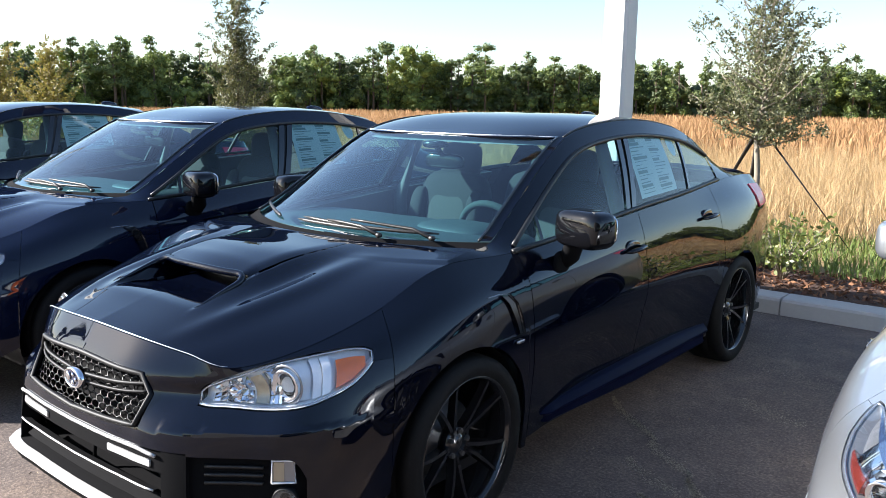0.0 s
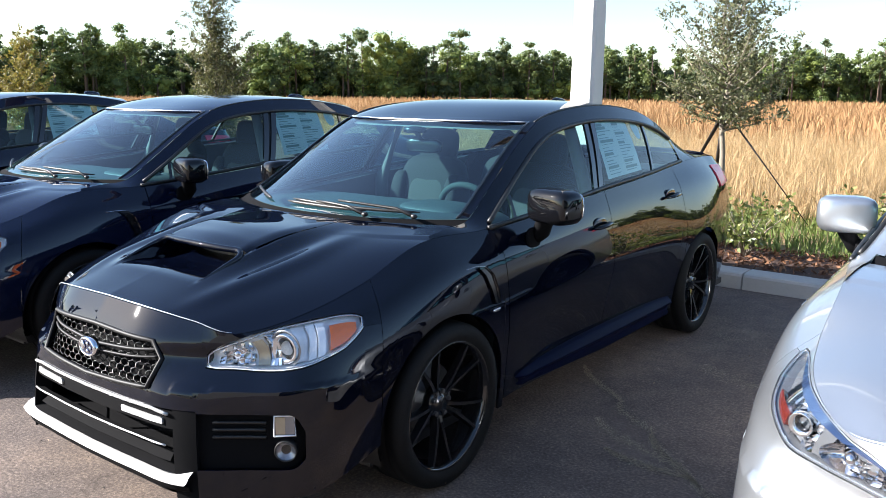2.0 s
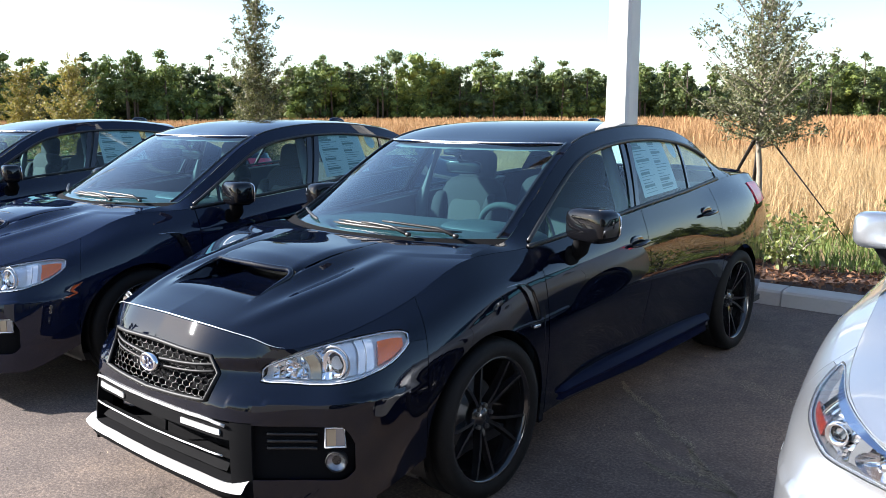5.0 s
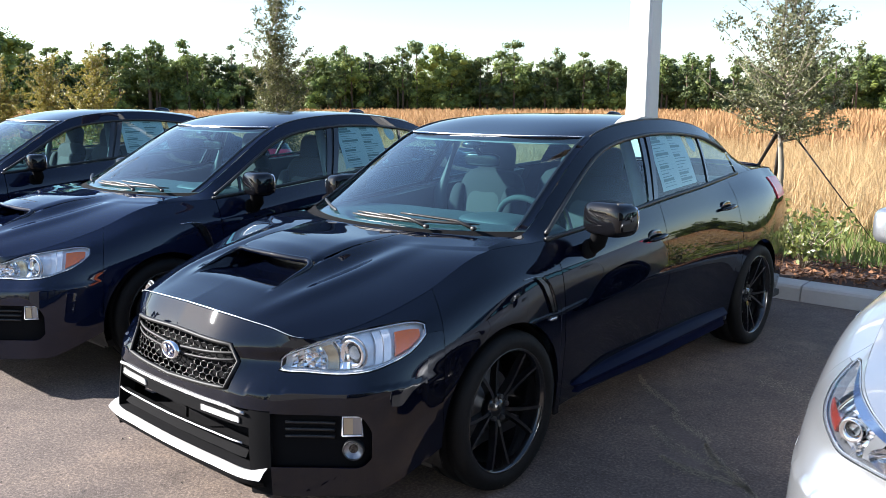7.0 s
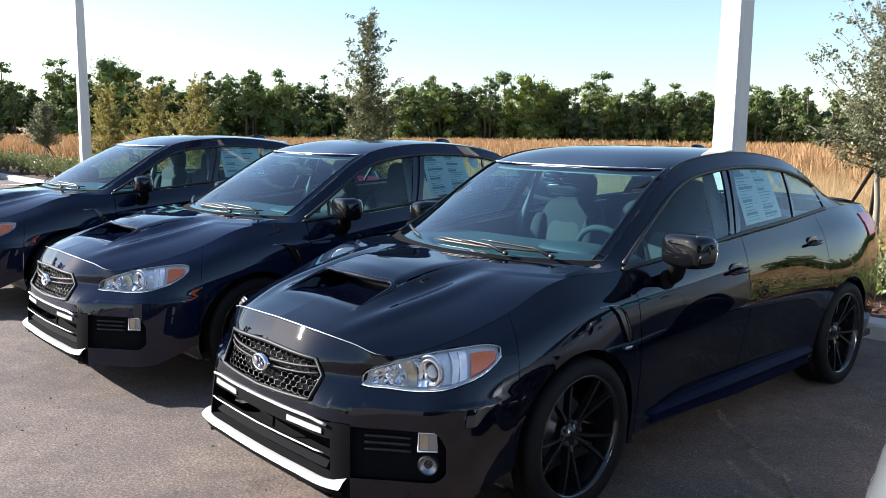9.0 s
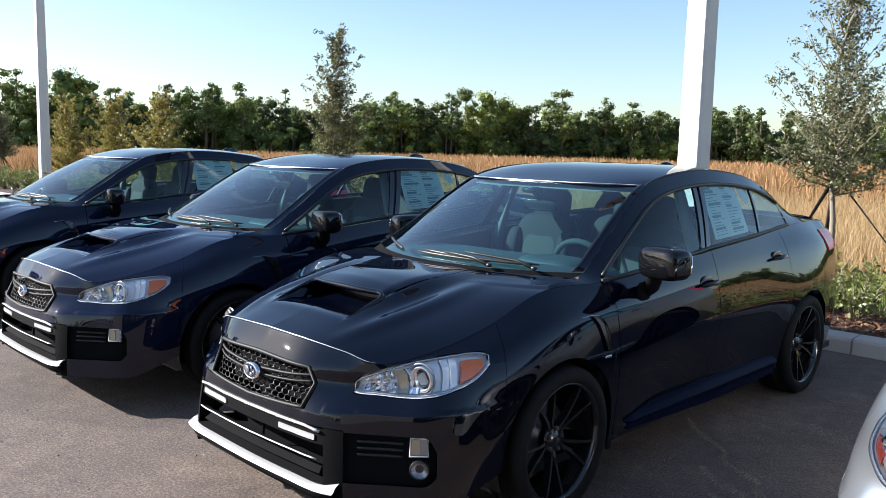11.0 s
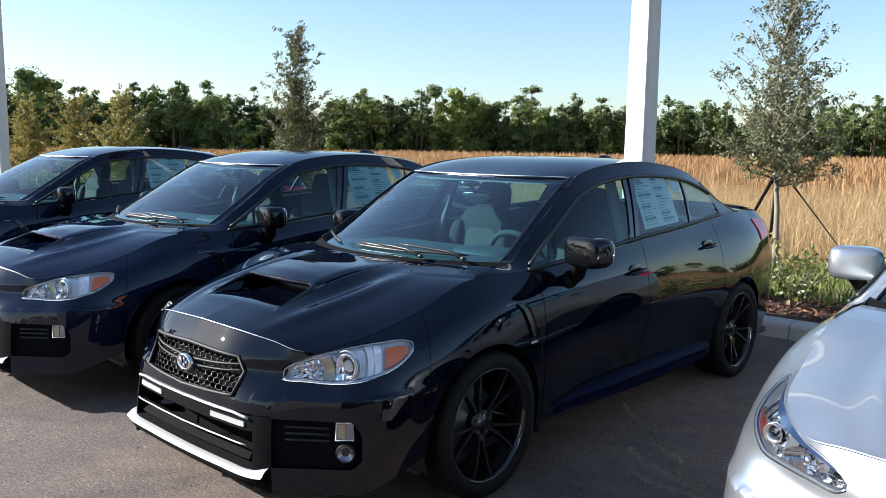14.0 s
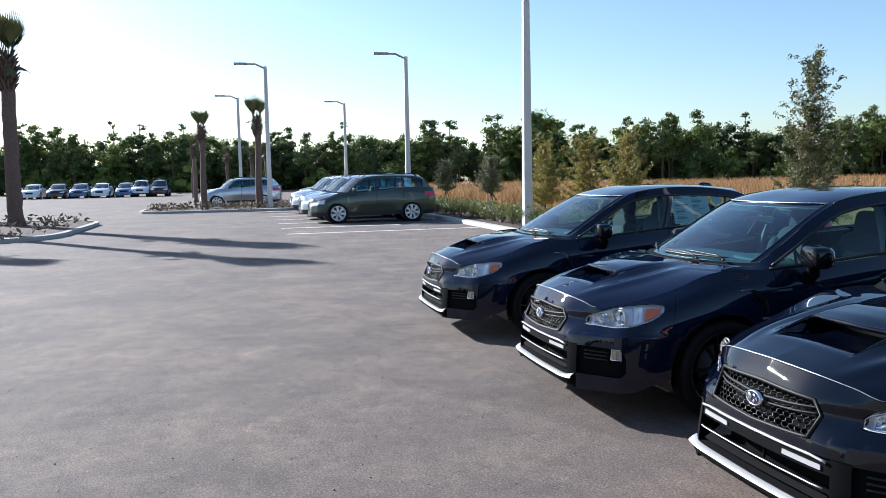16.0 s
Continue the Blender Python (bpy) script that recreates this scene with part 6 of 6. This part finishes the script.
def make_palm(tall, seed):
    """A transplanted cabbage palm: thick trunk, old leaf stubs under the head, and the fronds tied up in a bundle."""
    r = random.Random(seed)
    palm = thing("palm", "cabbage palm with rough brown trunk and tied fronds", "palm tree", "palms on the islands")
    n = 18
    pts = [(.05 * math.sin(k * .35) + r.uniform(-.01, .01), r.uniform(-.02, .02), tall * k / n) for k in range(n + 1)]
    rad = [(.36 if k == 0 else .27 + r.uniform(-.012, .016)) * (1 - .22 * k / n) for k in range(n + 1)]
    part("trunk", joined_mesh([tube(pts, rad, 12)]), PALM_BARK, palm, "rough brown fibrous trunk")
    boots = []
    for k in range(70):
        a, z = k * 2.4, tall * (.80 + .22 * k / 70)
        w = .20 + .10 * math.sin(math.pi * k / 70)
        boots.append(tube([(math.cos(a) * w * .8, math.sin(a) * w * .8, z), (math.cos(a) * (w + .16), math.sin(a) * (w + .16), z + .24)], [.06, .018], 5))
    part("boot_cover", joined_mesh(boots), PALM_BARK, palm, "old leaf stubs under the head")
    v, f, ribs = [], [], []
    for k in range(34):
        a = k * 2.4
        up = 1.32 - .28 * r.random() if k < 28 else r.uniform(-.9, .1)
        stem = r.uniform(.35, .8) if k < 28 else .35
        ln = r.uniform(.7, 1.1) if k < 28 else .55
        root = Vector((math.cos(a) * .12, math.sin(a) * .12, tall - .05))
        d0 = Vector((math.cos(a) * math.cos(up), math.sin(a) * math.cos(up), math.sin(up)))
        end = root + d0 * stem
        ribs.append(tube([root, end], [.022, .010], 4))
        side0 = Vector((-math.sin(a), math.cos(a), 0))
        for j in range(13):
            fan = (j / 12 - .5) * 1.1
            d = (d0 * math.cos(fan) + side0 * math.sin(fan)).normalized()
            side = side0 * .036
            tip = end + d * ln * (1 - .25 * abs(fan)) + Vector((0, 0, -.10 * abs(fan)))
            i = len(v)
            v += [end - side * .5, end + d * ln * .45 + side, tip, end + d * ln * .45 - side]
            f.append([i, i + 1, i + 2, i + 3])
    head = part("fronds", mesh_from(v, f, False), FROND, palm, "green fronds tied upright")
    part("frond_stems", joined_mesh(ribs), FROND, head)
    return palm


palm = make_palm(5.9, 3)
palm.matrix_basis = Matrix.Translation((-28.6, -10.9, .1))
for k, (x, y, size) in enumerate(((-29.7, -12.0, 1), (-24.3, -11.0, .98), (-25.4, -15.0, .9), (-40.6, -4.9, .70), (-40.4, -2.1, .78), (-54, -6.0, .62), (-62, -1.0, .6), (-62, -4, .55), (-70, -2.0, .6), (-70, -7, .55))):
    copy_thing(palm, Matrix.Translation((x, y, .1)) @ Matrix.Rotation(k * 1.3, 4, "Z") @ Matrix.Diagonal((size * .9, size * .9, size, 1)))


# ---- the row of cars ----
sedan = make_sedan("sedan", "glossy black sport sedan with a hood scoop", BLACK_PAINT, group="parked black sedans")
plainer = make_sedan("sedan", "glossy blue-black sport sedan without fog lamps", NAVY_PAINT, fog=False, group="parked black sedans")
plainer.matrix_basis = Matrix.Translation((-2.376, -.09, 0))
copy_thing(plainer, Matrix.Translation((-5.198, -.246, 0)))
silver = make_sedan("sedan", "silver sedan with clear swept headlights", SILVER_PAINT, scoop=False, rim=RIM_GREY, wheels="sport", lamp_shape="wide", lamp_dark=True, sheets=False, mirror_x=.90, mirror_w=.11)
silver.matrix_basis = Matrix.Translation((2.86, .28, 0))


# ---- cars further off ----
def make_far_car(name, label, paint, suv=True, group="cars parked further off"):
    """A simpler car for the distance: skin, cladding, glass, lamps, roof rails and wheels."""
    k, lift = (1.04, .06) if suv else (1.0, 0.0)
    lines = [[(x, y, z * k + lift) for x, y, z in line] for line in (LINE_BOTTOM, LINE_BUMPER, LINE_WAIST, LINE_SHELF, LINE_HIP, LINE_SHOULDER, LINE_TOP)]
    if suv:
        rail = [(x, y, z * k + lift) for x, y, z in RAIL[:3]] + [(.67, .52, 1.22), (.64, .72, 1.39), (.61, .93, 1.545), (.60, 1.15, 1.61), (.60, 1.6, 1.64), (.60, 2.2, 1.635), (.60, 2.75, 1.615), (.605, 3.05, 1.55), (.62, 3.25, 1.40), (.64, 3.36, 1.24), (.645, 3.40, 1.21)]
        sh = Shape(lines, rail, (.72, 1.60), (1.5, 1.70), (3.05, 1.65), (3.48, 1.22), (.1, 1.09))
        g1, h0, h1 = 3.1, .88, 3.05
    else:
        rail = RAIL
        sh = Shape(lines, rail)
        g1, h0, h1 = 2.6, 1.0, 2.36
    car = thing(name, label, "car", group)
    top = lambda s: float(sh.top(np.array([s]))[0, 2]) - .002
    z0, zc = .19 * k + lift, (.40 if suv else .25)
    sE = float(sh.s_of_y(-.366))
    pieces = []
    for q in (sheet(stretch(sh, 0, sE, zc, top, 26, 10)), sheet(flank(sh, -.366, .40, 12, .007, zc, .08), .02), sheet(flank(sh, 2.36, 3.3, 12, .007, zc, .08), .02), sheet(stretch(sh, float(sh.s_of_y(3.3)), 15, zc, top, 14, 8))):
        pieces.append([q, mirrored(q)])
    for a, b in ((.40, 1.385), (1.385, 2.36)):
        for fl in (lambda q: q, mirrored):
            part("door", mesh_from(*fl(sheet(flank(sh, a, b, 12, .007, zc, .08), .02))), paint, car)
    part("front_body", joined_mesh(pieces[0] + pieces[1]), paint, car)
    part("rear_body", joined_mesh(pieces[2] + pieces[3]), paint, car)
    pieces = []
    for q in (sheet(stretch(sh, 0, sE, z0, zc, 20, 3)), sheet(stretch(sh, float(sh.s_of_y(.37)), float(sh.s_of_y(2.28)), z0, zc, 12, 3)), sheet(stretch(sh, float(sh.s_of_y(3.02)), 15, z0, zc, 14, 3))):
        pieces += [q, mirrored(q)]
    part("cladding", joined_mesh(pieces), PLASTIC if suv else paint, car)
    n = 20
    edge, u = sh.top(2.05 + 4.05 * np.linspace(0, 1, n)), np.linspace(0, 1, n)
    t0 = sh.top(np.array([0.0]))[0]
    mid = np.stack([0 * u, t0[1] + (.02 - t0[1]) * u, t0[2] + (edge[-1][2] + .01 - t0[2]) * u + .03 * np.sin(3.1 * u)], -1)
    part("hood", mesh_from(*sheet(sh.span(edge, mid, 15, 2.4), flip=True)), paint, car)
    def rows(ya, yb, a, b, n):
        t = np.linspace(0, 1, n)
        return sh.rail(np.linspace(ya, yb, n)), np.stack([0 * t, a[0] + (b[0] - a[0]) * t, a[1] + (b[1] - a[1]) * t + .02 * np.sin(3.14 * t)], -1)
    e, m = rows(.36, h0, sh.cowl, sh.header, 8)
    part("windscreen", mesh_from(*sheet(sh.span(e, m, 13, 2.3), flip=True)), GLASS, car, "sloping windscreen")
    e, m = rows(h0, h1, sh.header, sh.tail, 14)
    m[:, 2] += (sh.crown[1] - (sh.header[1] + sh.tail[1]) / 2) * np.sin(np.linspace(0, 3.14, 14))
    part("roof", mesh_from(*sheet(sh.span(e, m, 15, 2.6), flip=True)), paint, car)
    e, m = rows(h1, rail[-1][1] - .02, sh.tail, sh.deck, 8)
    part("rear_window", mesh_from(*sheet(sh.span(e, m, 13, 2.4), flip=True)), GLOSS_BLACK, car)
    if not suv:
        e = sh.top_at(np.linspace(2.99, 3.42, 8))
        m = np.stack([np.zeros(8), np.linspace(sh.deck[0], 3.6, 8), np.linspace(sh.deck[1], 1.097, 8)], -1)
        part("trunk_lid", mesh_from(*sheet(sh.span(e, m, 13, 2.4), flip=True)), paint, car)
    for sx in (1, -1):
        fl = lambda q: q if sx > 0 else mirrored(q)
        def strip(y0, y1, f0, f1, n):
            ys = np.linspace(y0, y1, n)
            return sh.side(ys[:, None].repeat(4, 1), np.linspace(f0, f1, 4)[None].repeat(n, 0))
        part("pillar_frame", joined_mesh([fl(sheet(strip(.062, .62, 0, 1, 8))), fl(sheet(strip(.62, g1, .85, 1, 24))), fl(sheet(strip(g1, rail[-1][1], 0, 1, 6)))] ), paint, car)
        for a in ((1.35, 2.33) if suv else (1.35,)):
            part("pillar", mesh_from(*fl(sheet(strip(a, a + .07, 0, .86, 3)))), GLOSS_BLACK, car)
        for a, b in ((.62, 1.35), (1.42, 2.33), (2.40, g1)) if suv else ((.62, 1.35), (1.42, g1)):
            part("side_window", mesh_from(*fl(sheet(strip(a, b, .02, .86, 8)))), SIDE_GLASS, car, "tinted side window")
        part("headlight", mesh_from(*fl(sheet(stretch(sh, 2.1, 4.8, lambda s: .60 * k + lift, lambda s: (.66 + .03 * (s - 2.1)) * k + lift, 12, 4, .006)))), LAMP_INNER, car, "clear headlight")
        part("tail_lamp", mesh_from(*fl(sheet(stretch(sh, float(sh.s_of_y(3.15)), 13.8, lambda s: .82 * k + lift, lambda s: min(.95 * k + lift, top(s) - .02), 8, 4, .008)))), RED_LENS, car, "red tail lamp")
        part("door_mirror", joined_mesh([fl(blob((.95, .60, 1.05 * k + lift), (.10, .07, .075), .55, 12, 8))]), paint, car)
        for y in (0, BASE):
            part("arch_liner", mesh_from(*fl(placed(lathe([(.5, .1), (.5, ARCH_R + .004), (.86, ARCH_R + .03), (.893, ARCH_R + .03), (.893, ARCH_R - .02)], 24), Matrix.Translation((0, y, WHEEL_R * 1.06 if suv else WHEEL_R))))), PLASTIC, car)
        if suv:
            part("roof_rail", joined_mesh([fl(tube([(.57, .95, 1.60), (.56, 1.05, 1.70), (.56, 2.75, 1.69), (.57, 2.9, 1.61)], .022, 6))]), PLASTIC, car, "black roof rail")
    part("grille", mesh_from(*sheet(stretch(sh, -1.5, 1.5, .50 * k + lift, .68 * k + lift, 13, 4, .006))), GLOSS_BLACK, car)
    part("interior", joined_mesh([blob((0, 1.6, .72 * k), (.66, 1.1, .22), .3), blob((.37, 1.45, 1.02 * k), (.2, .1, .2), .5), blob((-.37, 1.45, 1.02 * k), (.2, .1, .2), .5)]), CLOTH, car)
    part("floor_pan", brick(-.76, .76, -.75, 3.45, z0, z0 + .04), PLASTIC, car)
    add_wheels(car, "plain", RIM_SILVER, scale=1.08 if suv else 1.0)
    return car


protos = {}
def far_car(name, label, paint, suv, x, y, turn=0):
    m = Matrix.Translation((x, y, 0)) @ Matrix.Rotation(radians(turn), 4, "Z")
    key = (paint.name, suv)
    if key in protos:
        ob = copy_thing(protos[key], m)
    else:
        protos[key] = ob = make_far_car(name, label, paint, suv)
        ob.matrix_basis = m
    return ob


far_car("estate_car", "olive green compact off-roader with silver wheels", GREEN_PAINT, True, -26.05, .2)
far_car("estate_car", "pale silver off-roader in a row", SILVER_PAINT, True, -28.85, .1)
far_car("estate_car", "dark blue off-roader in a row", BLUE_PAINT, True, -31.6, .25)
far_car("estate_car", "white off-roader in a row", WHITE_PAINT, True, -34.4, .1)
far_car("estate_car", "white off-roader in a row", WHITE_PAINT, True, -37.2, .2)
far_car("estate_car", "pale silver off-roader behind the palms", SILVER_PAINT, True, -45.4, -4.4)
far_car("estate_car", "dark maroon off-roader behind the palms", MAROON_PAINT, True, -48.4, -4.2)
far_car("estate_car", "dark maroon off-roader", MAROON_PAINT, True, -48.5, 1.4)
far_car("estate_car", "white off-roader", WHITE_PAINT, True, -51.5, -4.4)
for y, paint, suv in ((-23.1, WHITE_PAINT, False), (-20.8, MAROON_PAINT, False), (-18.7, BLUE_PAINT, False), (-16.7, WHITE_PAINT, False), (-14.4, BLUE_PAINT, False), (-12.9, WHITE_PAINT, True), (-11.1, MAROON_PAINT, True)):
    far_car("far_car" if suv else "far_sedan", "car parked nose out before the far woods", paint, suv, -84, y, 90)
